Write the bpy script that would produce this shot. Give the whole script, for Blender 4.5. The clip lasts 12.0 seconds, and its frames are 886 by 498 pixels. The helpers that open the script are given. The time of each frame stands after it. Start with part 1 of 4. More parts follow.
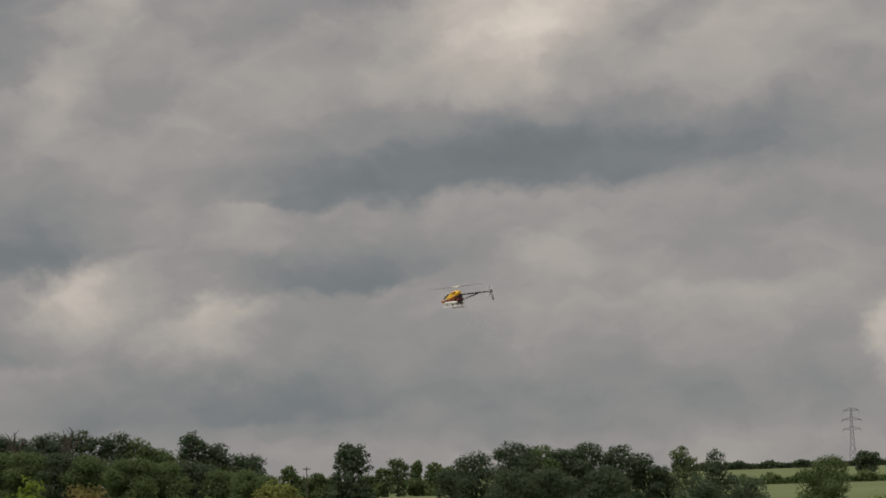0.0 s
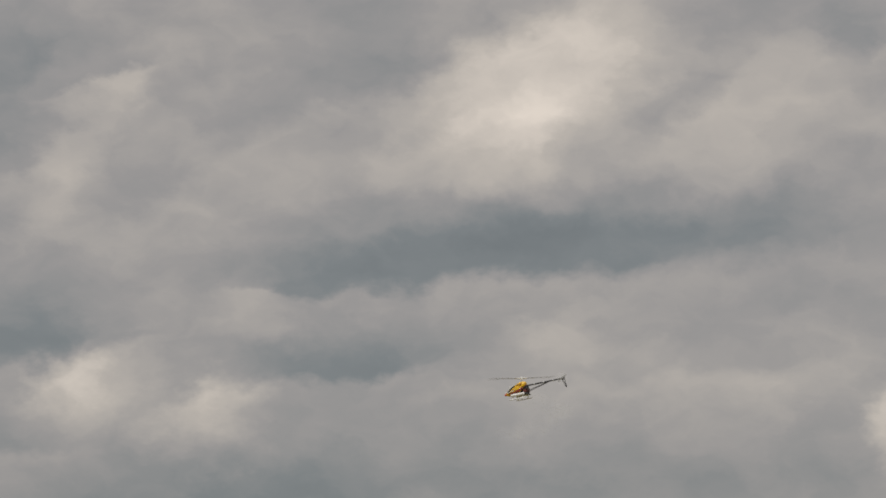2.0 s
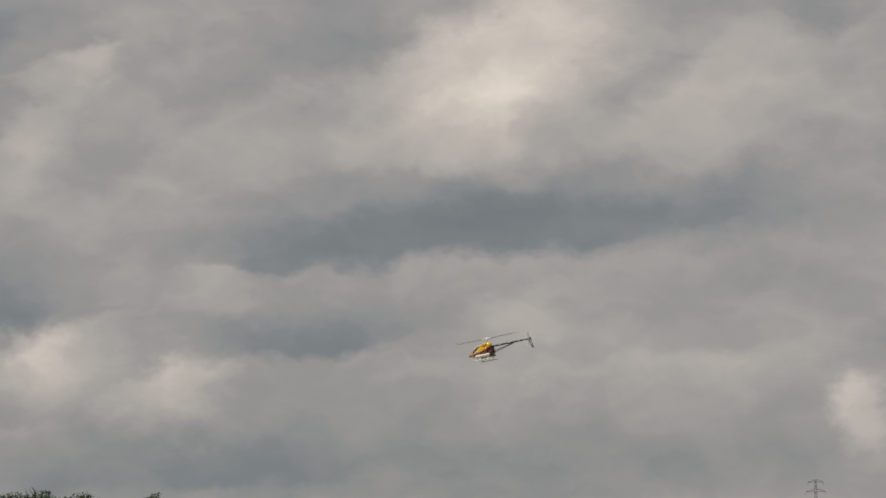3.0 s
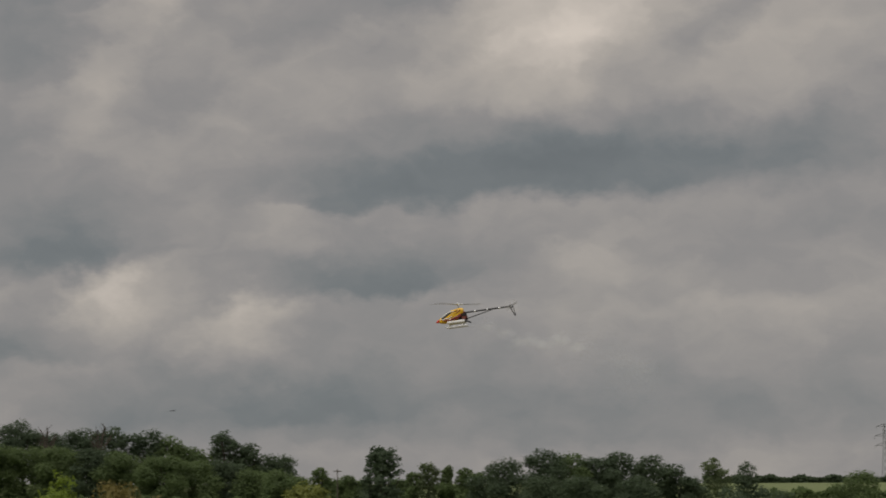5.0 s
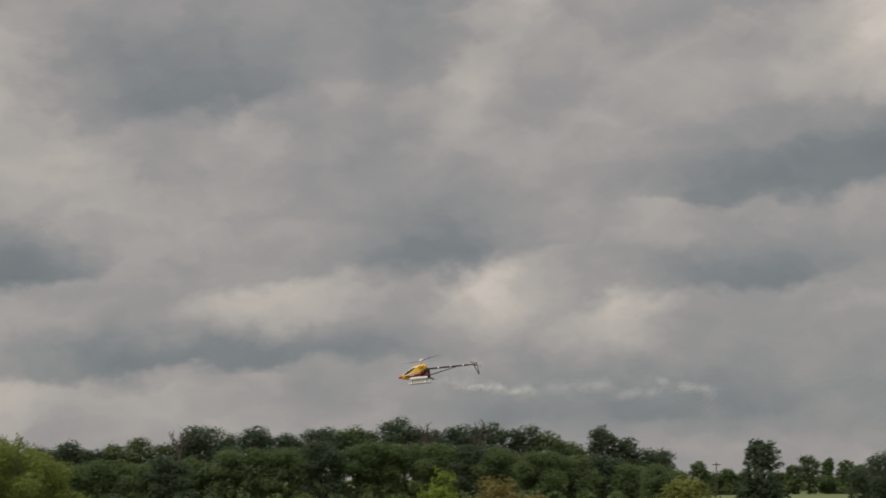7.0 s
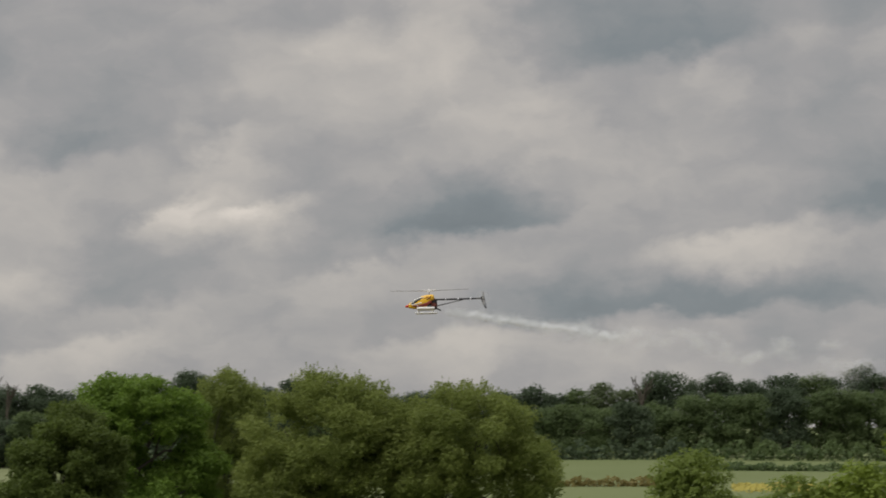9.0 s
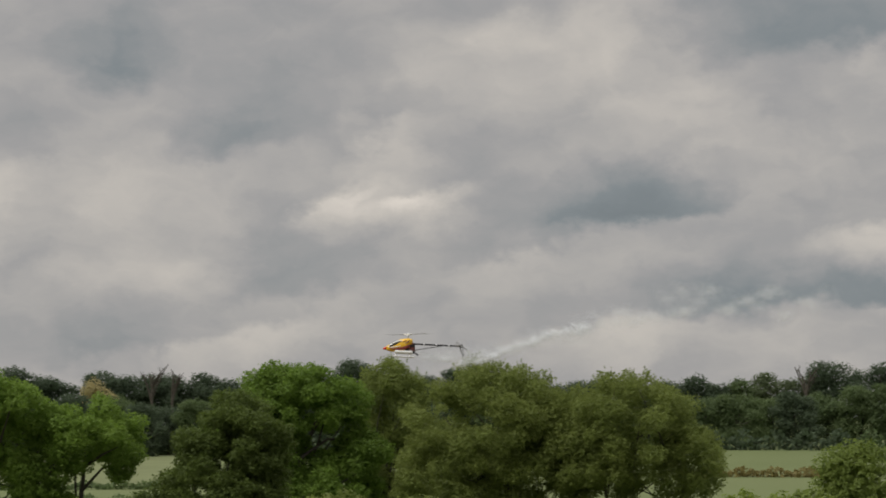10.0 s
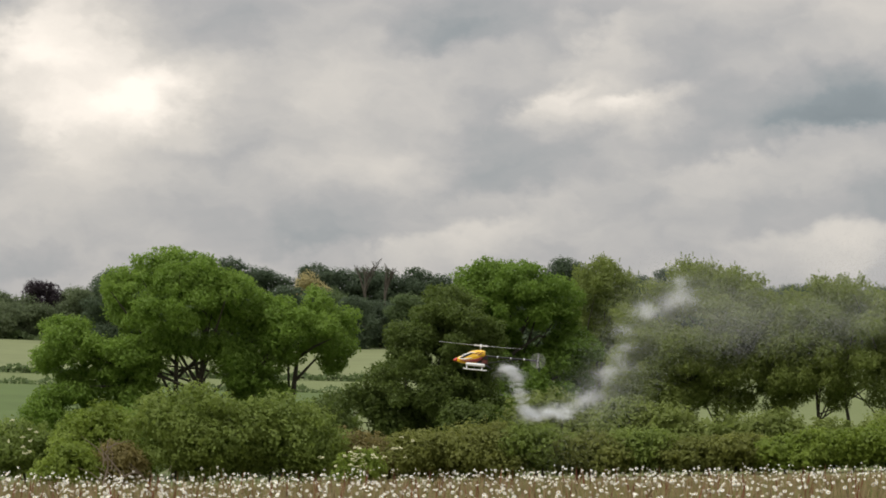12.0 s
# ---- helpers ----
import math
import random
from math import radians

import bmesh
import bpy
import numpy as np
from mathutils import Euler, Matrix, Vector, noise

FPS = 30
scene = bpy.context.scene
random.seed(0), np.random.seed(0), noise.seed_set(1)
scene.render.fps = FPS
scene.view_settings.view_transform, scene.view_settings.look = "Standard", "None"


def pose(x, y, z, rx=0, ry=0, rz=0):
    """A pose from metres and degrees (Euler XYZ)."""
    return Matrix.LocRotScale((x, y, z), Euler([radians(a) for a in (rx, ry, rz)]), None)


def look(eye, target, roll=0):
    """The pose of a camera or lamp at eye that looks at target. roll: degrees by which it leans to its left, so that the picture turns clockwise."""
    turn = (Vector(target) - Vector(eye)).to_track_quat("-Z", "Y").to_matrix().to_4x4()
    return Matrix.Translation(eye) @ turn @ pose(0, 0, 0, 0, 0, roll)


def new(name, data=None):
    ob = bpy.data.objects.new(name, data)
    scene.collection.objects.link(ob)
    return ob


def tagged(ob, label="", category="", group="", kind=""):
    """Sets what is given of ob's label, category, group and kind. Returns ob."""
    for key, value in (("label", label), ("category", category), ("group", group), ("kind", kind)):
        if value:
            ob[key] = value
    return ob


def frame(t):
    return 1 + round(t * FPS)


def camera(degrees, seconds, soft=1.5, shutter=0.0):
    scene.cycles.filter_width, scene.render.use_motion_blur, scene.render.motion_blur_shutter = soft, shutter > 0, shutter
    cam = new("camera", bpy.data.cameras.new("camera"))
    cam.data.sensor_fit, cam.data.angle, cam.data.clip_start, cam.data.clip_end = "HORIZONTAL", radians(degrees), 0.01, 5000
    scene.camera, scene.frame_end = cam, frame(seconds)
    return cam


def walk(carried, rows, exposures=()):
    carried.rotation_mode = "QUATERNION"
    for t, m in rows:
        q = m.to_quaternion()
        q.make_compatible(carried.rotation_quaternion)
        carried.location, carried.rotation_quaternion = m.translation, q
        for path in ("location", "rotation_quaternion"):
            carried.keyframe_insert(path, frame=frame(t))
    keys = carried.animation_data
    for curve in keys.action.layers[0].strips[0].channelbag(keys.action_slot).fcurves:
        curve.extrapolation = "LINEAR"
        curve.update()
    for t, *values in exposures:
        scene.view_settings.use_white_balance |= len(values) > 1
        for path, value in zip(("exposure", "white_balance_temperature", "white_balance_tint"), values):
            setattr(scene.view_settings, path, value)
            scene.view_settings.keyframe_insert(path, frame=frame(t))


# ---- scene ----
cam = camera(19.77, 12.0, soft=1.7, shutter=0.25)
EYE = 1.7


def aim(yaw, pitch, roll):
    """The camera on its spot in the meadow, turned to the left by yaw, up by pitch, leaning by roll."""
    return pose(0, 0, EYE, 0, 0, yaw) @ pose(0, 0, 0, 90 + pitch) @ pose(0, 0, 0, 0, 0, roll)


walk(cam, [
    (0.0, aim(0.00, 6.20, -1.63)),
    (0.5, aim(0.09, 6.91, -1.44)),
    (1.0, aim(-0.15, 7.65, -1.38)),
    (1.5, aim(0.14, 7.61, -1.27)),
    (2.0, aim(0.02, 8.17, -1.10)),
    (2.5, aim(-0.66, 7.81, -0.93)),
    (4.5, aim(-0.36, 7.47, -0.22)),
    (5.0, aim(0.82, 6.33, -0.14)),
    (5.5, aim(3.39, 6.32, -0.26)),
    (6.0, aim(4.58, 6.38, -0.75)),
    (6.5, aim(6.43, 6.43, -0.74)),
    (7.0, aim(9.28, 6.24, -0.44)),
    (7.2, aim(10.35, 6.03, -0.28)),
    (8.8, aim(18.57, 5.33, 0.51)),
    (9.0, aim(19.71, 5.01, 0.48)),
    (9.5, aim(21.70, 4.72, 0.73)),
    (10.0, aim(23.37, 4.73, 0.78)),
    (10.5, aim(25.30, 4.17, 1.00)),
    (11.0, aim(27.36, 3.82, 1.72)),
    (11.5, aim(28.54, 2.87, 2.06)),
    (12.0, aim(28.13, 2.30, 2.25)),
], exposures=[(0, 0.02, 6500, 10), (0.5, 0.17, 6500, 10), (2.7, 0.18, 6500, 10), (4.5, -0.08, 6500, 10), (5.0, -0.08, 6500, 10), (5.5, 0.0, 6500, 10), (6.0, 0.12, 6480, 10),
                (7.2, 0.13, 6450, 10), (8.8, 0.29, 6350, 9), (9.5, 0.34, 6350, 9), (10.5, 0.33, 6380, 8), (11.0, 0.4, 6350, 8), (11.5, 0.62, 6350, 8), (12, 0.72, 6350, 8)])

# ---- world: a heavy, broken cloud cover ----
world = bpy.data.worlds.new("cloudy_sky")
scene.world = world
world.use_nodes = True
WN, WL = world.node_tree.nodes, world.node_tree.links
WN.clear()


def wnode(kind, **settings):
    n = WN.new(kind)
    for key, value in settings.items():
        if key == "operation":
            n.operation = value
    return n


def wmath(operation, a, b=None, c=None):
    n = wnode("ShaderNodeMath", operation=operation)
    for i, value in enumerate((a, b, c)):
        if value is None:
            continue
        if isinstance(value, (int, float)):
            n.inputs[i].default_value = value
        else:
            WL.new(value, n.inputs[i])
    return n.outputs[0]


coord = WN.new("ShaderNodeTexCoord")
split = WN.new("ShaderNodeSeparateXYZ")
WL.new(coord.outputs["Generated"], split.inputs[0])
azimuth = wmath("MULTIPLY", wmath("ARCTAN2", split.outputs[0], split.outputs[1]), 57.2958)
elevation = wmath("MULTIPLY", wmath("ARCSINE", split.outputs[2]), 57.2958)
flat = WN.new("ShaderNodeCombineXYZ")
WL.new(azimuth, flat.inputs[0])
WL.new(elevation, flat.inputs[1])


def wnoise(scale, detail, rough, rotation, stretch, distortion=0.0, source=None, shift=0.0):
    m = WN.new("ShaderNodeMapping")
    m.inputs["Rotation"].default_value = (0, 0, radians(rotation))
    m.inputs["Scale"].default_value = (1, stretch, 1)
    m.inputs["Location"].default_value = (shift, shift * 0.7, 0)
    WL.new(source or flat.outputs[0], m.inputs["Vector"])
    n = WN.new("ShaderNodeTexNoise")
    n.inputs["Scale"].default_value = scale
    n.inputs["Detail"].default_value = detail
    n.inputs["Roughness"].default_value = rough
    n.inputs["Distortion"].default_value = distortion
    WL.new(m.outputs[0], n.inputs["Vector"])
    return n


# the billows are pushed out of shape by a warp
warp = wnoise(0.6, 5, 0.58, 0, 1.4)
push = WN.new("ShaderNodeVectorMath")
push.operation = "MULTIPLY_ADD"
WL.new(warp.outputs["Color"], push.inputs[0])
push.inputs[1].default_value = (2.6, 1.5, 0)
WL.new(flat.outputs[0], push.inputs[2])
unshift = WN.new("ShaderNodeVectorMath")
unshift.operation = "SUBTRACT"
WL.new(push.outputs[0], unshift.inputs[0])
unshift.inputs[1].default_value = (1.3, 0.75, 0)
warped = unshift.outputs[0]

broad = wnoise(0.20, 3, 0.45, -18, 2.2, 0.1)
fine = wnoise(0.55, 5, 0.5, -22, 1.7, 0.0, source=warped, shift=9.0)
value = wmath("ADD", wmath("MULTIPLY_ADD", broad.outputs["Fac"], 0.26, 0.24), wmath("MULTIPLY", fine.outputs["Fac"], 0.30))


def puff(az, el, width, height, tilt, gain):
    """A billow of the cloud cover at that bearing and elevation, in degrees, lighter or darker than the rest.
    Dark ones fade upwards above a flat base, light ones fade downwards below a rounded top."""
    global value
    m = WN.new("ShaderNodeMapping")
    m.vector_type = "TEXTURE"
    m.inputs["Location"].default_value = (az, el, 0)
    m.inputs["Rotation"].default_value = (0, 0, radians(tilt))
    m.inputs["Scale"].default_value = (width * 1.7, height * 1.7, 1)
    WL.new(warped, m.inputs["Vector"])
    s = WN.new("ShaderNodeSeparateXYZ")
    WL.new(m.outputs[0], s.inputs[0])
    above, below = (0.40, 1.75) if gain < 0 else (1.6, 0.48)
    y = wmath("ADD", wmath("MULTIPLY", wmath("MAXIMUM", s.outputs[1], 0.0), above), wmath("MULTIPLY", wmath("MINIMUM", s.outputs[1], 0.0), below))
    distance = wmath("SQRT", wmath("MULTIPLY_ADD", y, y, wmath("MULTIPLY", s.outputs[0], s.outputs[0])))
    soft = WN.new("ShaderNodeMapRange")
    soft.interpolation_type = "SMOOTHSTEP"
    WL.new(distance, soft.inputs[0])
    soft.inputs[1].default_value, soft.inputs[2].default_value = 1.0, 0.05
    value = wmath("MULTIPLY_ADD", soft.outputs[0], gain, value)


puff(1.9, 12.4, 2.93, 1.15, 25, 0.34)
puff(0.8, 10.7, 3.18, 0.76, 20, 0.14)
puff(-7.6, 11.9, 1.15, 0.32, 15, 0.23)
puff(-9.0, 10.1, 1.15, 0.57, 35, 0.16)
puff(-5.5, 4.9, 1.21, 0.57, 20, 0.30)
puff(-8.5, 5.7, 0.76, 0.36, 30, 0.14)
puff(9.6, 4.2, 0.57, 0.64, 40, 0.27)
puff(2.6, 6.2, 0.89, 0.57, 30, 0.11)
puff(-4.8, 10.0, 3.06, 0.70, 25, 0.09)
puff(6.6, 11.3, 2.29, 0.76, 35, 0.13)
puff(2.1, 7.8, 3.57, 0.54, 3, -0.32)
puff(-3.0, 7.3, 1.91, 0.28, 0, -0.20)
puff(-2.5, 5.5, 2.17, 0.41, 3, -0.25)
puff(3.6, 4.9, 4.4, 0.6, 3, 0.12)
puff(-9.4, 5.8, 1.53, 0.41, 10, -0.14)
puff(-1.8, 12.0, 1.91, 0.70, 25, -0.09)
puff(7.1, 8.0, 2.04, 0.57, 8, -0.14)
puff(-0.1, 2.3, 8.92, 0.89, 0, -0.14)
puff(9.6, 12.6, 0.76, 0.64, 30, -0.18)
puff(-9.4, 12.5, 1.15, 0.64, 30, -0.11)
puff(-8.1, 5.4, 1.40, 0.48, 25, 0.20)
puff(-13.2, 5.2, 2.29, 0.41, 10, 0.20)
puff(-13.7, 9.1, 0.51, 0.51, 40, 0.13)
puff(-18.4, 8.2, 1.78, 0.57, 15, 0.09)
puff(-19.5, 2.9, 1.66, 0.41, 8, 0.20)
puff(-16.1, 3.0, 1.78, 0.28, 5, 0.09)
puff(-16.5, 7.0, 1.91, 0.51, 10, 0.09)
puff(-19.6, 11.0, 1.15, 0.76, 30, 0.14)
puff(-4.6, 7.0, 0.76, 0.64, 50, 0.09)
puff(-15.3, 9.6, 2.68, 0.76, 8, -0.23)
puff(-9.9, 6.2, 2.17, 0.76, 5, -0.14)
puff(-19.3, 5.6, 2.17, 0.38, 8, -0.22)
puff(-14.4, 3.8, 3.31, 0.26, 4, -0.17)
puff(-10.6, 10.6, 2.04, 0.76, 15, -0.09)
puff(-4.5, 2.7, 3.82, 0.51, 2, -0.11)
puff(-25.7, 5.7, 1.02, 0.41, 25, 0.23)
puff(-23.9, 5.9, 1.08, 0.31, 15, 0.23)
puff(-24.8, 6.9, 1.3, 0.6, 40, 0.18)
puff(-27.8, 2.7, 1.91, 0.36, 20, 0.19)
puff(-30.4, 6.1, 2.04, 1.15, 20, 0.14)
puff(-19.0, 8.8, 2.17, 1.02, 20, 0.09)
puff(-22.8, 4.3, 2.55, 0.38, 5, 0.05)
puff(-20.2, 5.2, 3.2, 0.38, 15, -0.16)
puff(-26.3, 4.0, 1.66, 0.54, 8, -0.19)
puff(-30.8, 2.4, 1.53, 0.38, 5, -0.15)
puff(-30.7, 8.7, 1.66, 0.64, 10, -0.17)
puff(-16.4, 3.6, 2.55, 0.38, 3, -0.14)
puff(-24.6, 7.9, 0.89, 0.25, 0, -0.09)
puff(-28.5, 7.0, 1.53, 0.38, 20, -0.09)
puff(-37.4, 6.7, 1.66, 1.66, 60, 0.42)
puff(-34.9, 5.4, 2.80, 0.76, 15, 0.19)
puff(5.5, 10.2, 3.82, 0.89, 20, 0.11)
puff(1.5, 8.4, 5.4, 0.95, 4, -0.10)
puff(-21.1, 5.6, 2.04, 0.76, 10, 0.10)
puff(-21.8, 9.6, 3.0, 0.8, 5, 0.17)
puff(-29.9, 4.2, 2.55, 0.64, 10, 0.09)
puff(-36.8, 3.3, 2.04, 0.76, 5, 0.09)
puff(-33.2, 6.4, 2.55, 0.89, 20, 0.04)
puff(-27.6, 7.1, 1.40, 0.51, 10, -0.10)
puff(-37.3, 1.5, 0.76, 0.38, 5, -0.09)
puff(-33.4, 4.3, 1.91, 0.51, 10, -0.10)
puff(-11.0, 3.9, 2.6, 0.30, 3, -0.15)
ramp = WN.new("ShaderNodeValToRGB")
WL.new(value, ramp.inputs[0])
ramp.color_ramp.elements[0].position = 0.0
ramp.color_ramp.elements[0].color = (0.115, 0.131, 0.139, 1)
ramp.color_ramp.elements[1].position = 1.0
ramp.color_ramp.elements[1].color = (0.68, 0.605, 0.53, 1)
for place, tone in ((0.28, (0.174, 0.188, 0.194, 1)), (0.5, (0.274, 0.262, 0.256, 1)), (0.74, (0.42, 0.384, 0.346, 1))):
    ramp.color_ramp.elements.new(place).color = tone

clear = WN.new("ShaderNodeTexSky")
clear.sky_type = "NISHITA"
clear.sun_disc = False
SUN_ELEVATION, SUN_BEARING = 48.0, 215.0
clear.sun_elevation, clear.sun_rotation = radians(SUN_ELEVATION), radians(SUN_BEARING)
thin = WN.new("ShaderNodeMix")
thin.data_type = "RGBA"
thin.blend_type = "ADD"
thin.inputs[0].default_value = 0.002
WL.new(ramp.outputs[0], thin.inputs[6])
WL.new(clear.outputs[0], thin.inputs[7])
# an overcast sky is some three times as bright overhead as at the horizon
overhead = WN.new("ShaderNodeMapRange")
overhead.interpolation_type = "SMOOTHSTEP"
WL.new(elevation, overhead.inputs[0])
for socket, number in zip(overhead.inputs[1:5], (13.0, 75.0, 1.0, 3.4)):
    socket.default_value = number
background = WN.new("ShaderNodeBackground")
WL.new(overhead.outputs[0], background.inputs[1])
WL.new(thin.outputs[2], background.inputs[0])
world_out = WN.new("ShaderNodeOutputWorld")
WL.new(background.outputs[0], world_out.inputs[0])

sun_data = bpy.data.lights.new("sun", "SUN")
sun_data.energy, sun_data.angle, sun_data.color = 1.4, radians(14), (1.0, 0.95, 0.87)
sun = new("sun", sun_data)
sun_at = Vector((math.sin(radians(SUN_BEARING)) * math.cos(radians(SUN_ELEVATION)),
                 math.cos(radians(SUN_BEARING)) * math.cos(radians(SUN_ELEVATION)), math.sin(radians(SUN_ELEVATION))))
sun.matrix_world = look(sun_at * 50, (0, 0, 0))


# ---- materials ----
def material(name, color, rough=0.6, metal=0.0, vary=0.25, scale=6.0, bump=0.0, coat=0.0, spec=0.5):
    """A surface with grain and stains at two scales."""
    mat = bpy.data.materials.new(name)
    mat.use_nodes = True
    n, l = mat.node_tree.nodes, mat.node_tree.links
    b = n["Principled BSDF"]
    b.inputs["Roughness"].default_value, b.inputs["Metallic"].default_value = rough, metal
    b.inputs["Coat Weight"].default_value = coat
    b.inputs["Specular IOR Level"].default_value = spec
    tc = n.new("ShaderNodeTexCoord")
    total = None
    for s, w in ((scale, 0.6), (scale * 9, 0.4)):
        t = n.new("ShaderNodeTexNoise")
        t.inputs["Scale"].default_value, t.inputs["Detail"].default_value = s, 4
        l.new(tc.outputs["Object"], t.inputs["Vector"])
        m = n.new("ShaderNodeMath")
        m.operation = "MULTIPLY_ADD"
        l.new(t.outputs["Fac"], m.inputs[0])
        m.inputs[1].default_value = w
        if total is None:
            m.inputs[2].default_value = 0
        else:
            l.new(total, m.inputs[2])
        total = m.outputs[0]
    r = n.new("ShaderNodeMapRange")
    l.new(total, r.inputs[0])
    r.inputs[1].default_value, r.inputs[2].default_value = 0.3, 0.7
    r.inputs[3].default_value, r.inputs[4].default_value = 1 - vary, 1 + vary
    k = n.new("ShaderNodeVectorMath")
    k.operation = "SCALE"
    k.inputs[0].default_value = color
    l.new(r.outputs[0], k.inputs[3])
    l.new(k.outputs[0], b.inputs["Base Color"])
    if bump:
        bp = n.new("ShaderNodeBump")
        bp.inputs["Strength"].default_value = bump
        l.new(total, bp.inputs["Height"])
        l.new(bp.outputs[0], b.inputs["Normal"])
    return mat


def leaf_material(name, dark, light, through_light=0.55, rough=0.6, patch=0.5):
    """Leaves: each one differs a little, whole sprays differ more, and some light comes through."""
    mat = bpy.data.materials.new(name)
    mat.use_nodes = True
    n, l = mat.node_tree.nodes, mat.node_tree.links
    b, out = n["Principled BSDF"], n["Material Output"]
    b.inputs["Roughness"].default_value = rough
    b.inputs["Specular IOR Level"].default_value = 0.3
    geo, tc = n.new("ShaderNodeNewGeometry"), n.new("ShaderNodeTexCoord")
    t = n.new("ShaderNodeTexNoise")
    t.inputs["Scale"].default_value, t.inputs["Detail"].default_value = patch, 3
    l.new(tc.outputs["Object"], t.inputs["Vector"])
    a = n.new("ShaderNodeMath")
    a.operation = "MULTIPLY_ADD"
    l.new(geo.outputs["Random Per Island"], a.inputs[0])
    a.inputs[1].default_value = 0.24
    r = n.new("ShaderNodeMapRange")
    l.new(t.outputs["Fac"], r.inputs[0])
    r.inputs[1].default_value, r.inputs[2].default_value = 0.32, 0.68
    r.inputs[3].default_value, r.inputs[4].default_value = 0.0, 0.55
    own = n.new("ShaderNodeObjectInfo")
    o = n.new("ShaderNodeMath")
    o.operation = "MULTIPLY_ADD"
    l.new(own.outputs["Random"], o.inputs[0])
    o.inputs[1].default_value = 0.26
    l.new(r.outputs[0], o.inputs[2])
    l.new(o.outputs[0], a.inputs[2])
    mix = n.new("ShaderNodeMix")
    mix.data_type = "RGBA"
    l.new(a.outputs[0], mix.inputs[0])
    mix.inputs[6].default_value, mix.inputs[7].default_value = (*dark, 1), (*light, 1)
    l.new(mix.outputs[2], b.inputs["Base Color"])
    tr = n.new("ShaderNodeBsdfTranslucent")
    l.new(mix.outputs[2], tr.inputs[0])
    ms = n.new("ShaderNodeMixShader")
    ms.inputs[0].default_value = through_light
    l.new(b.outputs[0], ms.inputs[1])
    l.new(tr.outputs[0], ms.inputs[2])
    l.new(ms.outputs[0], out.inputs[0])
    return mat


ASH = leaf_material("ash_leaves", (0.130, 0.214, 0.034), (0.236, 0.347, 0.060))
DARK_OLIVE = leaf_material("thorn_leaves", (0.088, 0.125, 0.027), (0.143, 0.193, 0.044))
WILLOW = leaf_material("willow_leaves", (0.159, 0.204, 0.049), (0.274, 0.324, 0.086))
HEDGE = leaf_material("hedge_leaves", (0.139, 0.196, 0.037), (0.241, 0.304, 0.068), patch=0.9)
OLIVE = leaf_material("olive_hedge_leaves", (0.158, 0.182, 0.041), (0.248, 0.267, 0.069), patch=0.9)
BRIGHT = leaf_material("bright_leaves", (0.162, 0.226, 0.034), (0.269, 0.345, 0.057), patch=0.9)
BROWNISH = leaf_material("budding_leaves", (0.149, 0.127, 0.040), (0.324, 0.276, 0.102))
# far wood greens: distance haze is mixed into the leaf colour, lighter and bluer
WOOD_DARK = leaf_material("far_hazed_dark_leaves", (0.073, 0.106, 0.061), (0.110, 0.148, 0.080), patch=0.12)
WOOD_MID = leaf_material("far_hazed_leaves", (0.103, 0.150, 0.061), (0.157, 0.210, 0.081), patch=0.12)
WOOD_PALE = leaf_material("far_hazed_pale_leaves", (0.102, 0.134, 0.065), (0.173, 0.214, 0.104), patch=0.25)
WOOD_BLOND = leaf_material("far_blond_leaves", (0.334, 0.300, 0.139), (0.551, 0.480, 0.232), patch=0.25)
WOOD_COPPER = leaf_material("copper_leaves", (0.030, 0.022, 0.030), (0.06, 0.045, 0.05), patch=0.25)
BARK = material("bark", (0.07, 0.06, 0.045), 0.9, vary=0.4, scale=3, bump=0.6)
DEAD_WOOD = material("dead_wood", (0.19, 0.15, 0.11), 0.9, vary=0.3, scale=5, bump=0.5)
STEEL = material("galvanised_steel", (0.17, 0.175, 0.18), 0.6, 0.4, vary=0.2, scale=0.5)


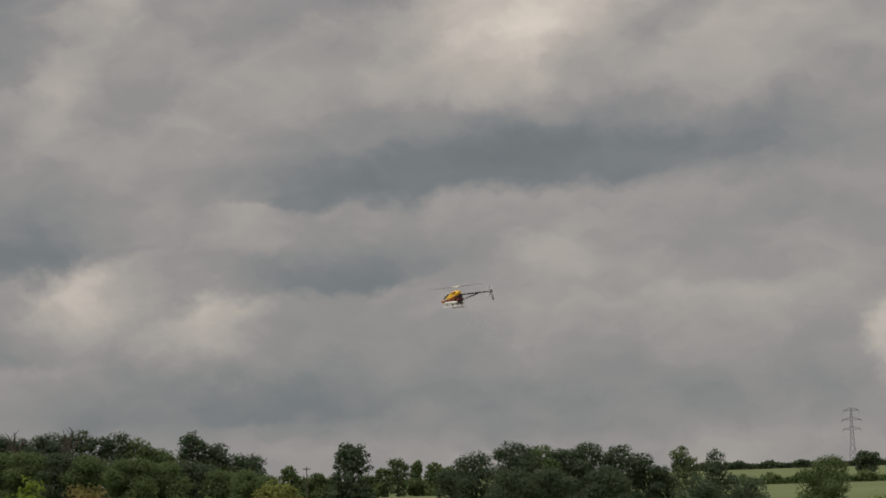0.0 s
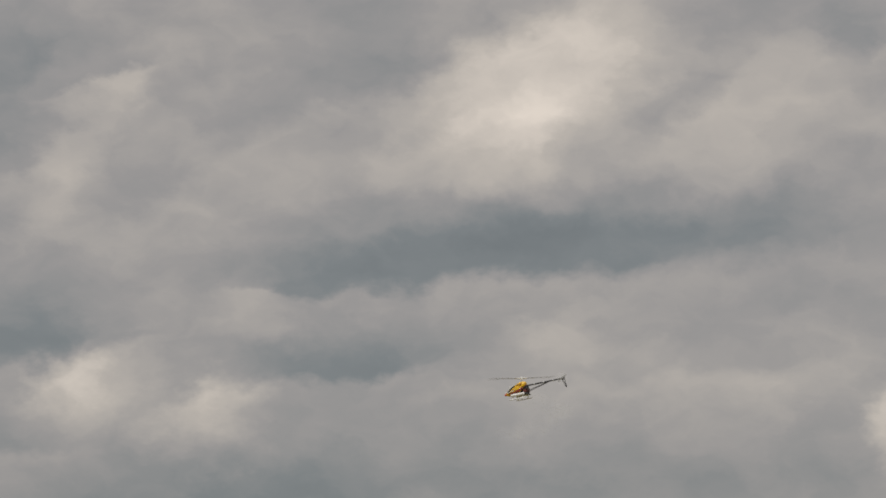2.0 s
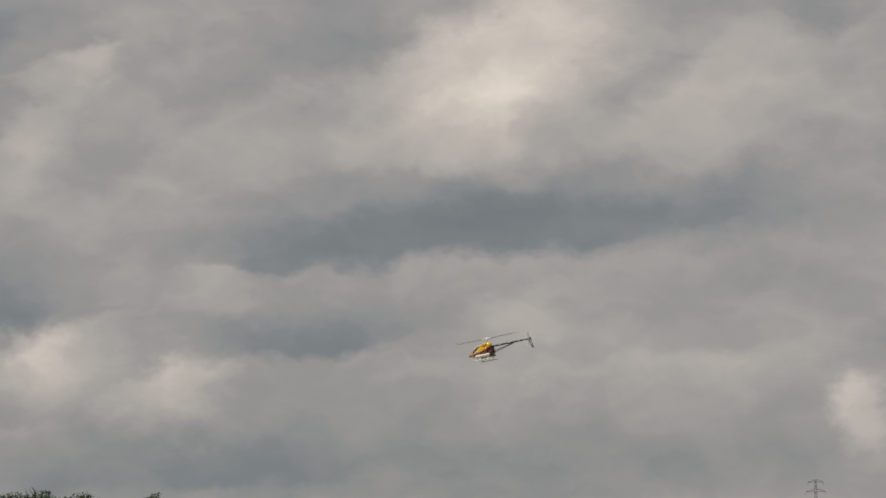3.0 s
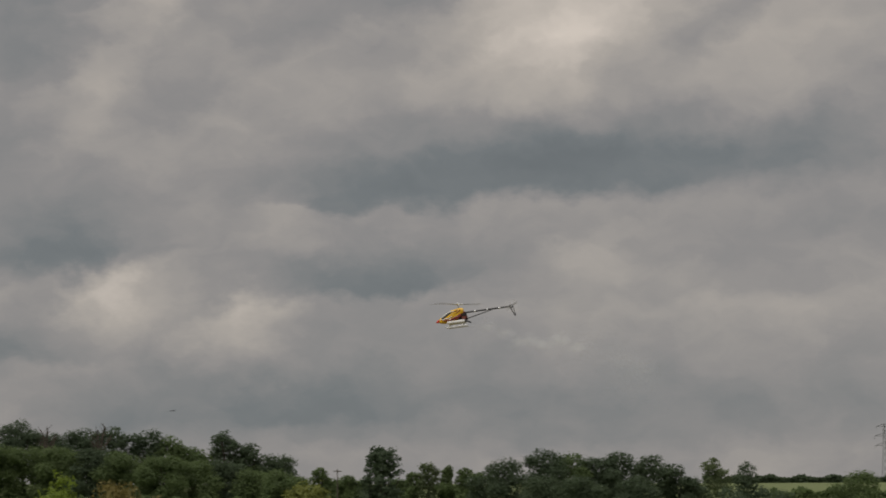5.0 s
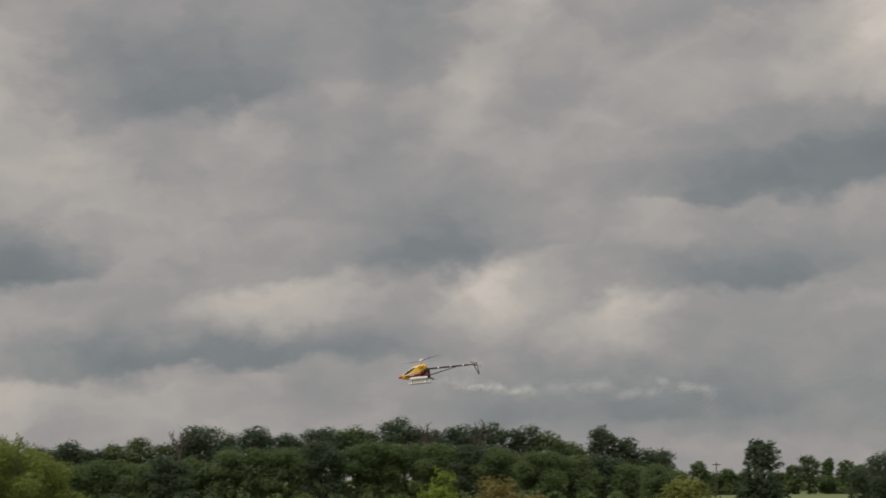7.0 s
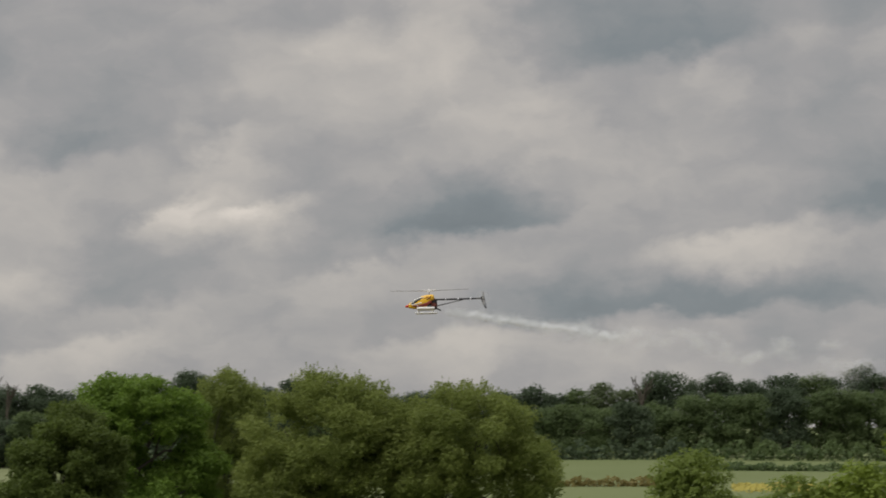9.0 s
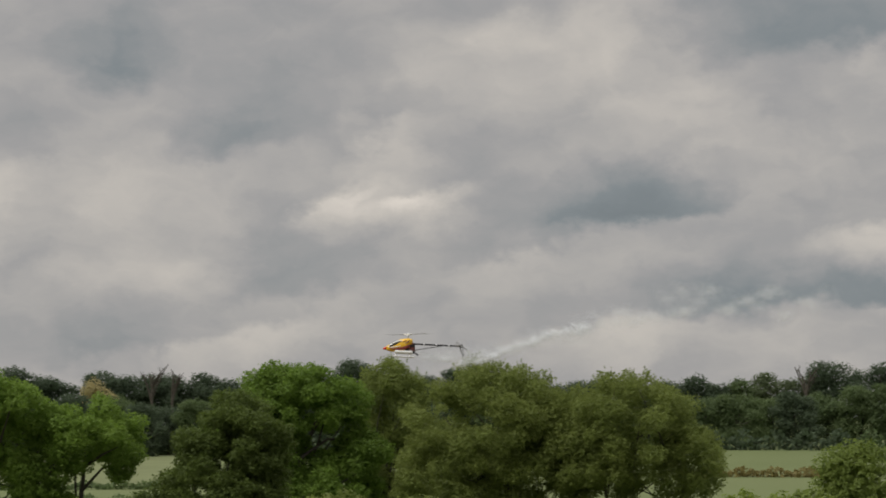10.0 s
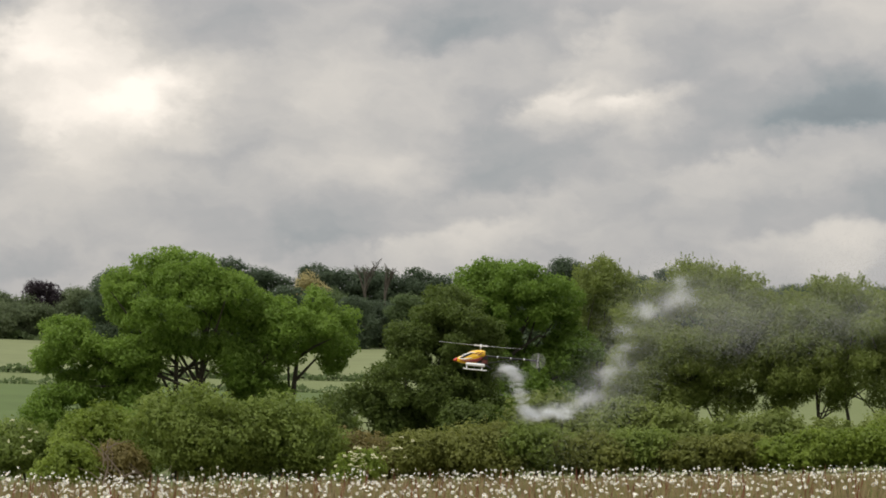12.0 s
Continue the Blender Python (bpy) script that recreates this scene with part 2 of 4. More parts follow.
def ground_material():
    """Rough meadow about the camera, then grass, and crops on the fields beyond the hedge."""
    mat = bpy.data.materials.new("grassland")
    mat.use_nodes = True
    n, l = mat.node_tree.nodes, mat.node_tree.links
    b = n["Principled BSDF"]
    b.inputs["Roughness"].default_value = 0.9
    b.inputs["Specular IOR Level"].default_value = 0.15
    geo = n.new("ShaderNodeNewGeometry")

    def tex(scale, detail):
        t = n.new("ShaderNodeTexNoise")
        t.inputs["Scale"].default_value, t.inputs["Detail"].default_value = scale, detail
        l.new(geo.outputs["Position"], t.inputs["Vector"])
        return t.outputs["Fac"]

    def blend(fac, x, y):
        m = n.new("ShaderNodeMix")
        m.data_type = "RGBA"
        l.new(fac, m.inputs[0])
        for i, c in ((6, x), (7, y)):
            if isinstance(c, tuple):
                m.inputs[i].default_value = (*c, 1)
            else:
                l.new(c, m.inputs[i])
        return m.outputs[2]

    def spread(fac, low, high):
        r = n.new("ShaderNodeMapRange")
        l.new(fac, r.inputs[0])
        r.inputs[1].default_value, r.inputs[2].default_value = low, high
        return r.outputs[0]

    meadow = blend(spread(tex(0.5, 5), 0.35, 0.65), (0.15, 0.12, 0.06), (0.14, 0.155, 0.05))
    meadow = blend(spread(tex(9.0, 4), 0.3, 0.8), meadow, (0.19, 0.15, 0.09))
    crop = blend(spread(tex(0.012, 3), 0.35, 0.65), (0.115, 0.145, 0.055), (0.165, 0.19, 0.085))
    crop = blend(spread(tex(1.2, 5), 0.2, 0.9), crop, (0.14, 0.165, 0.07))
    far = n.new("ShaderNodeVectorMath")
    far.operation = "LENGTH"
    l.new(geo.outputs["Position"], far.inputs[0])
    l.new(blend(spread(far.outputs["Value"], 80, 100), meadow, crop), b.inputs["Base Color"])
    bp = n.new("ShaderNodeBump")
    bp.inputs["Strength"].default_value, bp.inputs["Distance"].default_value = 0.5, 0.15
    l.new(tex(6.0, 6), bp.inputs["Height"])
    l.new(bp.outputs[0], b.inputs["Normal"])
    return mat


# ---- helpers of this scene ----
def part(name, bm, mat, parent, label=""):
    """Links a bmesh as one mesh object under a thing or a part."""
    me = bpy.data.meshes.new(name)
    bm.to_mesh(me)
    bm.free()
    me.materials.append(mat)
    ob = new(name, me)
    ob.parent = parent
    return tagged(ob, label)


def base(name, x, y, z, label, category, group="", kind="", turn=0):
    ob = new(name)
    ob.empty_display_size = 0.3
    ob.matrix_world = pose(x, y, z, 0, 0, turn)
    return tagged(ob, label, category, group, kind)


def quads(name, verts, mat, sides=4):
    """A mesh of loose faces out of an array of corners, sides of them to a face."""
    v = np.asarray(verts, dtype=np.float32).reshape(-1, 3)
    count = len(v)
    me = bpy.data.meshes.new(name)
    me.vertices.add(count)
    me.vertices.foreach_set("co", v.ravel())
    me.loops.add(count)
    me.loops.foreach_set("vertex_index", np.arange(count, dtype=np.int32))
    me.polygons.add(count // sides)
    me.polygons.foreach_set("loop_start", np.arange(0, count, sides, dtype=np.int32))
    me.polygons.foreach_set("loop_total", np.full(count // sides, sides, dtype=np.int32))
    me.update(calc_edges=True)
    me.materials.append(mat)
    return me


def unit(a):
    return a / np.maximum(np.linalg.norm(a, axis=-1, keepdims=True), 1e-9)


def leaf_faces(centres, normals, sizes, rng, slim=0.55, loose=0.42):
    """Small pointed leaves at the centres, facing roughly along the normals: three corners each."""
    n = unit(normals + rng.normal(0, loose, normals.shape))
    t = unit(np.cross(n, rng.normal(0, 1, n.shape)))
    s = np.cross(n, t)
    h, w = sizes[:, None] * 0.6, sizes[:, None] * 0.6 * slim
    return np.stack([centres + t * h, centres + s * w - t * h * 0.6, centres - s * w - t * h * 0.6], axis=1)


def tube(bm, points, radii, sides=6):
    """A tapered limb along the points."""
    rings = []
    for i, (p, r) in enumerate(zip(points, radii)):
        p = Vector(p)
        a = Vector(points[max(i - 1, 0)])
        b = Vector(points[min(i + 1, len(points) - 1)])
        q = (b - a).to_track_quat("Z", "Y")
        rings.append([bm.verts.new(p + q @ Vector((math.cos(k * math.tau / sides) * r, math.sin(k * math.tau / sides) * r, 0)))
                      for k in range(sides)])
    for a, b in zip(rings, rings[1:]):
        for k in range(sides):
            bm.faces.new((a[k], a[(k + 1) % sides], b[(k + 1) % sides], b[k]))
    bm.faces.new(rings[-1])
    bm.faces.new(rings[0][::-1])


def box(bm, x, y, z, sx, sy, sz, bevel=0.0):
    made = bmesh.ops.create_cube(bm, size=1.0, matrix=Matrix.Translation((x, y, z)) @ Matrix.Diagonal((sx, sy, sz, 1)))
    if bevel:
        edges = list({e for v in made["verts"] for e in v.link_edges})
        bmesh.ops.bevel(bm, geom=edges, offset=bevel, segments=2, affect="EDGES")


def at(az, r):
    return r * math.sin(radians(az)), r * math.cos(radians(az))


def ground_z(az, r):
    """The land: a meadow that falls gently to the hedge, level fields, then a long rise to the skyline."""
    k = min(max((az + 37) / 23, 0), 1)
    k = k * k * (3 - 2 * k)
    fall = 1.02 - 0.5 * min(max((az + 35) / 17, 0), 1)
    near = np.interp(r, [0, 15, 30, 45, 70, 100, 150, 200], [0, -0.2, -0.75, -1.3, -2.9, -4.0, -4.1, -3.8])
    far = np.interp(r, [200, 300, 420, 520, 700, 1200, 1500, 1800, 2500, 5200],
                    [0, 0.4 + 1.9 * k, 4.6 + 4.0 * k, 6.5 + 4.5 * k, 8.5 + 5.5 * k, 15 + 12 * k, 19 + 14 * k, 16 + 12 * k, 10, 5])
    return float(near * (fall if r < 100 else fall + (1 - fall) * min((r - 100) / 100, 1)) + (far if r > 200 else 0))


def top_z(el, r):
    return EYE + r * math.tan(radians(el))


# ---- the land ----
def build_ground():
    bearings = [-180 + i * 10 for i in range(13)] + [-48 + i * 0.75 for i in range(88)] + [20 + i * 10 for i in range(16)]
    reach = [0.5] + [2 * 1.085 ** i for i in range(96)] + [5000]
    bm = bmesh.new()
    rows = []
    for r in reach:
        rows.append([bm.verts.new((*at(a, r), ground_z(a, r) + 0.05 * noise.noise(Vector((*at(a, r), 0)) * 0.3))) for a in bearings])
    count = len(bearings)
    for a, b in zip(rows, rows[1:]):
        for i in range(count):
            bm.faces.new((a[i], a[(i + 1) % count], b[(i + 1) % count], b[i])[::-1])
    bm.faces.new(rows[0][::-1])
    bmesh.ops.recalc_face_normals(bm, faces=bm.faces)
    for f in bm.faces:
        f.smooth = True
        if f.normal.z < 0:
            f.normal_flip()
    return tagged(part("ground", bm, ground_material(), None), "rough meadow falling to level green fields and low hills", "ground", kind="structure")


build_ground()


def field_patch(az0, az1, r0, r1, mat, label):
    """A strip of another crop on the fields."""
    bm = bmesh.new()
    rows = []
    for i in range(7):
        r = r0 + (r1 - r0) * i / 6
        rows.append([bm.verts.new((*at(az0 + (az1 - az0) * j / 10, r), ground_z(az0 + (az1 - az0) * j / 10, r) + 0.25)) for j in range(11)])
    for a, b in zip(rows, rows[1:]):
        for j in range(10):
            bm.faces.new((a[j], a[j + 1], b[j + 1], b[j])[::-1])
    tagged(part("field", bm, mat, None), label, "field", kind="structure")


CROP_PALE = material("pale_crop", (0.165, 0.185, 0.09), 0.9, vary=0.15, scale=0.1, bump=0.3, spec=0.1)
CROP_DEEP = material("young_crop", (0.092, 0.128, 0.045), 0.9, vary=0.15, scale=0.1, bump=0.3, spec=0.1)
field_patch(-39, -30, 150, 262, CROP_DEEP, "deep green young crop beyond the trees")
field_patch(-39, -29, 318, 415, CROP_PALE, "pale green field below the far wood")


# ---- trees ----
def boughs(lobes, rng, size, fill=1.9, flat=0.5):
    """Fills the outer part of the lobes with leafy boughs, flatter than they are wide, with gaps between them."""
    out = []
    for q in lobes:
        count = int(fill * (q[3] * q[4] + q[4] * q[5] + q[3] * q[5]) / size ** 2) + 3
        for i in range(count):
            d = unit(rng.normal(0, 1, 3) + np.array([0, -0.1, 0.25]))
            k = size * (0.6 + 0.8 * rng.random())
            reach = 0.3 + 0.7 * rng.random() ** 0.45
            span = np.maximum(np.array(q[3:]) - k * 0.7, 0.1)
            out.append((*(np.array(q[:3]) + d * span * reach), k, k * 0.9, k * (flat + 0.25 * rng.random())))
    return out


def crown_points(lobes, leaves, per_clump, clump_radius, rng, ragged=0.05):
    """Sprays of leaves spread evenly over the outer skin of the lobes, and larger leaves in the shade inside.
    Gives leaf places, facings, sizes and the sprays' centres."""
    lobes = np.array(lobes, dtype=float)
    weight = (lobes[:, 3] * lobes[:, 4] * lobes[:, 5]) ** 0.67
    share = np.maximum((weight / weight.sum() * leaves / per_clump * 1.9).astype(int), 5)
    centres, ways = [], []
    for i, (lobe, count) in enumerate(zip(lobes, share)):
        k = np.arange(count) + 0.5
        up = 1 - 2 * k / count
        round_ = k * 2.39996 + rng.random() * 6
        d = np.stack([np.cos(round_) * np.sqrt(1 - up ** 2), np.sin(round_) * np.sqrt(1 - up ** 2), up], axis=1)
        d = unit(d + rng.normal(0, 0.1, d.shape))
        spot = lobe[:3] + d * lobe[3:] * (0.97 + ragged * rng.normal(0, 1, (count, 1)))
        hidden = np.zeros(count, dtype=bool)
        close = np.nonzero((np.abs(lobes[:, :3] - lobe[:3]) < lobes[:, 3:] + lobe[3:] * 1.2).all(axis=1))[0]
        close = close[close != i]
        if len(close):
            hidden = (np.square((spot[:, None] - lobes[close, :3]) / lobes[close, 3:]).sum(axis=2) < 0.64).any(axis=1)
        keep = ~hidden | (rng.random(count) < 0.12)
        centres.append(spot[keep])
        ways.append(d[keep])
    centres, d = np.concatenate(centres), np.concatenate(ways)
    total = len(centres)
    d2 = unit(rng.normal(0, 1, (total, per_clump, 3)))
    size = clump_radius * (0.6 + 0.75 * rng.random((total, 1, 1)))
    spot = centres[:, None] + d2 * size * (0.3 + 0.8 * rng.random((total, per_clump, 1))) * np.array([1, 1, 0.8])
    facing = d2 * 0.45 + d[:, None] * 0.75 + np.array([0, 0, 0.45])
    pick = rng.choice(len(lobes), max(leaves // 9, 30), p=weight / weight.sum())
    inside = lobes[pick, :3] + unit(rng.normal(0, 1, (len(pick), 3))) * lobes[pick, 3:] * (0.85 * rng.random((len(pick), 1)) ** 0.5)
    big = np.concatenate([np.ones(total * per_clump), np.full(len(pick), 2.2)])
    return (np.concatenate([spot.reshape(-1, 3), inside]), np.concatenate([facing.reshape(-1, 3), rng.normal(0, 1, inside.shape)]), big, centres)


def tree(name, az, r, lobes, mat, label, category="tree", cover=5.0, per_clump=26, clump_radius=0.36, leaf=0.15, limbs=14, ragged=0.09, bough=0.5, loose=0.42,
         trunks=((0, 0),), trunk_radius=0.16, slim=0.55, bark=None, group="", sprigs=0, top=None, fill=1.9, flat=0.5, broad=1.0):
    """A tree on the land at that bearing and distance: tapered stems with limbs, and a crown of leaves in sprays.
    top: elevation of the crown's top from the eye, in degrees. lobes: parts of the crown as (across, deep, height, half width, half depth, half height) from the foot."""
    rng = np.random.default_rng(int(abs(az) * 1000 + r * 7) % 100000)
    x, y = at(az, r)
    thing = base(name, x, y, ground_z(az, r) - 0.05, label, category, group, turn=-az)
    if top is not None:
        lift = (top_z(top, r) - ground_z(az, r)) / max(q[2] + q[5] for q in lobes)
        lobes = [(*q[:2], q[2] * lift, *q[3:5], q[5] * lift) for q in lobes]
    lobes = [(q[0] * (1 + (broad - 1) * 0.5), q[1], q[2], q[3] * broad, q[4] * broad, q[5]) for q in lobes]
    skin = sum(4.2 * (q[3] * q[4] + q[4] * q[5] + q[3] * q[5]) for q in lobes)
    leaves = int(cover * skin / leaf ** 2)
    lobes = boughs(lobes, rng, bough, fill, flat)
    places, facing, big, centres = crown_points(lobes, leaves, per_clump, clump_radius, rng, ragged)
    low = places[:, 2] > 0.05
    places, facing, big = places[low], facing[low], big[low]
    faces = leaf_faces(places, facing, leaf * big * (0.6 + 0.8 * rng.random(len(places))), rng, slim, loose)
    if sprigs:
        # thin shoots that stand out of the crown
        tops = centres[np.argsort(-centres[:, 2])[:max(len(centres) // 4, 4)]]
        pick = tops[rng.integers(0, len(tops), sprigs)] + rng.normal(0, 0.16, (sprigs, 3))
        along = np.linspace(0, 1, 9)[None, :, None]
        lean = rng.normal(0, 0.25, (sprigs, 1, 3)) + np.array([0, 0, 1.0])
        spots = (pick[:, None] + lean * along * clump_radius * (0.4 + 0.8 * rng.random((sprigs, 1, 1)))).reshape(-1, 3)
        faces = np.concatenate([faces, leaf_faces(spots, rng.normal(0, 1, spots.shape), np.full(len(spots), leaf * 0.9), rng, slim)])
    crown = new("crown", quads("crown", faces, mat, 3))
    crown.parent = thing
    bm = bmesh.new()
    order = rng.permutation(len(centres))
    stem = float(centres[:, 2].max()) * 0.62
    lines = []
    for tx, ty in trunks:
        sway = rng.normal(0, 0.05, 2) * stem
        lines.append([Vector((tx, ty, 0)), Vector((tx + sway[0], ty + sway[1], stem * 0.45)), Vector((tx + sway[0] * 2.2, ty + sway[1] * 2.2, stem))])
        tube(bm, lines[-1], [trunk_radius * 1.25, trunk_radius * 0.9, trunk_radius * 0.4], 6)
    # limbs leave the stems at different heights and rise outwards
    for i in range(limbs):
        foot, waist, head = lines[i % len(trunks)]
        goal = Vector(centres[order[i]])
        k = min(0.3 + 0.6 * rng.random(), max(goal.z / stem - 0.15, 0.15))
        root = foot.lerp(waist, k / 0.45) if k < 0.45 else waist.lerp(head, (k - 0.45) / 0.55)
        bend = root.lerp(goal, 0.5) + Vector(rng.normal(0, 0.12, 3)) + Vector((0, 0, 0.06 * (goal - root).length))
        tube(bm, [root, bend, goal], [trunk_radius * 0.5, trunk_radius * 0.32, trunk_radius * 0.08], 5)
    part("trunk", bm, bark or BARK, thing)
    return thing


# near trees behind the hedge
tree("ash_tree", -33.72, 105, [(-0.5, 0, 6.5, 3.2, 3.0, 2.0), (-4.6, 0, 4.6, 1.7, 1.8, 1.4), (4.2, 0, 5.5, 2.4, 2.2, 1.8), (-4.0, -0.5, 2.4, 2.2, 2.0, 1.5),
                                  (0.2, -0.5, 2.2, 2.6, 1.8, 1.0), (-2.3, -0.9, 4.3, 1.5, 1.2, 1.1), (2.2, -0.7, 4.1, 1.4, 1.2, 1.1), (0.9, -0.9, 4.6, 1.1, 0.8, 0.8), (-1.0, -1.0, 4.9, 1.2, 0.9, 0.8), (-2.6, -0.4, 3.2, 1.6, 1.3, 1.2), (2.9, -0.3, 3.1, 1.2, 1.1, 0.9)], ASH,
     top=2.2, label="broad spreading ash tree, bright green, several stems", cover=2.9, broad=1.13, bough=0.50, fill=0.8, flat=0.5, clump_radius=0.2, per_clump=14, loose=0.9, ragged=0.1, leaf=0.12, limbs=44,
     trunks=((-0.4, 0), (0.5, 0.2), (1.2, 0), (4.0, 0.2)), trunk_radius=0.15)
tree("ash_tree", -26.5, 110, [(0, 0, 6.0, 2.9, 2.8, 2.6), (-1.8, 0, 5.6, 2.0, 2.0, 2.0), (0.6, -0.5, 2.9, 2.7, 2.0, 1.9), (2.4, 0, 4.2, 1.4, 1.5, 1.6)], ASH,
     top=2.38, label="tall rounded green tree in full leaf behind the hedge", cover=2.9, broad=1.13, bough=0.50, fill=0.8, flat=0.5, clump_radius=0.2, per_clump=14, loose=0.9, ragged=0.1, leaf=0.12, limbs=34)
tree("thorn_tree", -28.75, 103, [(0.5, 0, 3.0, 3.0, 2.5, 2.6), (1.5, 0, 4.8, 2.2, 2.0, 2.0), (-1.3, 0, 1.9, 2.4, 2, 1.6)], DARK_OLIVE,
     top=1.6, label="dense dark olive tree with low branches", cover=2.9, broad=1.13, bough=0.50, fill=0.8, flat=0.5, clump_radius=0.2, per_clump=14, loose=0.9, ragged=0.1, leaf=0.12, limbs=18,
     trunks=((0.4, 0), (1.2, 0), (-0.5, 0)), trunk_radius=0.08)
tree("willow_tree", -24.4, 114, [(0, 0, 6.8, 1.7, 1.7, 1.7), (0.4, 0.5, 4.2, 2.2, 2, 2.2), (-0.6, 0, 2.2, 2.0, 1.6, 1.6)], WILLOW,
     top=2.36, label="slender olive-green willow with open upper branches", category="tree", cover=2.9, broad=1.2, bough=0.42, fill=0.75, flat=0.75, clump_radius=0.2, per_clump=14, loose=0.95, ragged=0.12, leaf=0.11, limbs=30, slim=0.4,
     trunks=((-0.5, 0), (0.4, 0)), trunk_radius=0.07, sprigs=260)
tree("willow_tree", -22.0, 108, [(-0.4, 0, 5.4, 3.3, 2.8, 2.7), (-2.0, 0, 3.3, 2.2, 2.2, 2.0), (1.2, 0, 3.6, 2.4, 2.2, 2.0), (2.3, 0.2, 4.7, 1.9, 1.8, 2.2)], WILLOW,
     top=2.38, label="wide olive-green willow, many thin upright stems", category="tree", cover=2.9, broad=1.2, bough=0.42, fill=0.75, flat=0.75, clump_radius=0.2, per_clump=14, loose=0.95, ragged=0.12, leaf=0.11, limbs=24, slim=0.4,
     trunks=((-1.2, 0), (0.2, 0), (0.9, 0.2)), trunk_radius=0.075, sprigs=420)
tree("willow_tree", -18.95, 107, [(-0.3, 0, 5.0, 2.9, 2.6, 2.7), (1.9, 0, 3.8, 1.5, 1.8, 2.0), (-1.6, 0, 3.6, 2.0, 2.0, 1.8), (-2.6, 0.2, 4.5, 1.7, 1.8, 2.1)], WILLOW,
     top=2.12, label="wide olive-green willow with stems showing below", category="tree", cover=2.9, broad=1.2, bough=0.42, fill=0.75, flat=0.75, clump_radius=0.2, per_clump=14, loose=0.95, ragged=0.12, leaf=0.11, limbs=24, slim=0.4,
     trunks=((-1.0, 0), (0.4, 0), (1.6, 0.2)), trunk_radius=0.075, sprigs=420)


def bush(az, r, el, half, mat, label, leaf=0.12, density=1.0, name="bush", group="hedge along the meadow", category="bush", sprigs=0):
    """A shrub with its top at that elevation and a half width in metres."""
    rng = random.Random(az * 31 + r)
    h = max(top_z(el, r) - ground_z(az, r), 1.0)
    lobes = [(0, 0, h * 0.52, half * 0.9, half * 0.65, h * 0.5)]
    for i in range(4):
        lobes.append((rng.uniform(-0.6, 0.6) * half, rng.uniform(-0.4, 0.3) * half, h * rng.uniform(0.3, 0.62), half * rng.uniform(0.45, 0.65), half * 0.5, h * rng.uniform(0.3, 0.4)))
    tree(name, az, r, lobes, mat, label, category, cover=3.3 * density, per_clump=18, clump_radius=min(0.28, h * 0.12), bough=min(0.55, h * 0.2), ragged=0.06, leaf=leaf,
         limbs=7, top=el + 0.04, trunks=((-0.2 * half, 0), (0.2 * half, 0)), trunk_radius=0.05, group=group, sprigs=sprigs)


bush(-33.6, 88, -0.85, 2.6, HEDGE, "rounded hawthorn bush, mid green", leaf=0.12)
bush(-31.5, 89, -0.98, 2.5, HEDGE, "rounded hawthorn bush, mid green", leaf=0.12)
bush(-35.6, 90, -1.35, 1.5, BRIGHT, "bright green young shrub beside the ash tree")
bush(-37.4, 92, -1.75, 1.8, HEDGE, "low shaggy bush at the field edge")
bush(-39.0, 92, -1.8, 1.8, HEDGE, "low shaggy bush at the field edge")
bush(-34.7, 93, -1.3, 1.4, ASH, "light green shrub under the ash tree")
bush(-35.2, 87, -2.2, 0.9, BROWNISH, "dry tan bush with bare stems")
bush(-36.3, 86, -2.1, 1.0, BRIGHT, "low light green bush beside dead branches")
bush(-29.9, 91, -1.75, 1.5, BROWNISH, "brownish bush coming into leaf", density=0.8)
for az, el, half, mat in ((-28.4, -1.7, 2.0, OLIVE), (-27.1, -1.42, 1.8, OLIVE), (-25.9, -1.38, 1.7, HEDGE), (-24.7, -1.55, 1.8, OLIVE), (-23.4, -1.42, 1.9, HEDGE),
                          (-22.2, -1.6, 1.7, OLIVE), (-21.2, -1.5, 1.6, OLIVE)):
    bush(az, 91, el, half, mat, "olive-green hedge bush with brown twigs")
for az, el, half in ((-20.1, -1.5, 1.6), (-19.0, -1.3, 1.8), (-17.7, -1.0, 1.8)):
    bush(az, 91, el, half, BRIGHT, "fresh green rounded hedge bush")
for az, el, half, mat in ((-16.4, -0.55, 2.0, BRIGHT), (-15.3, -0.35, 1.7, HEDGE), (-13.0, -0.45, 2.0, HEDGE), (-11.7, 0.15, 2.0, HEDGE), (-10.5, 0.35, 2.0, BRIGHT),
                          (-6.0, 0.35, 2.4, HEDGE), (-4.9, 0.3, 2.2, HEDGE), (-2.4, 0.1, 2.4, HEDGE), (-1.0, 0.25, 2.2, HEDGE), (0.4, 0.2, 2.2, HEDGE),
                          (1.8, 0.3, 2.2, HEDGE), (3.2, 0.2, 2.2, HEDGE), (4.4, 0.35, 2.0, HEDGE), (5.7, 0.3, 2.2, HEDGE), (7.0, 0.4, 2.2, HEDGE), (8.4, 0.3, 2.2, HEDGE),
                          (9.6, 0.5, 2.2, HEDGE)):
    bush(az, 96, el, half, mat, "tall green hedge bush", leaf=0.16, density=0.8)
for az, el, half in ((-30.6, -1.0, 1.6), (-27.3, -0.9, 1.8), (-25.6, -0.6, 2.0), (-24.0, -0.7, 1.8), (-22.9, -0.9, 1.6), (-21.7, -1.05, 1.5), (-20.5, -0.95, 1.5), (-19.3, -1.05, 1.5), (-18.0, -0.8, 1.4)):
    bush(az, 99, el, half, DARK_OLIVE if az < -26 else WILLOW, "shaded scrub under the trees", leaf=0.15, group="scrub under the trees")
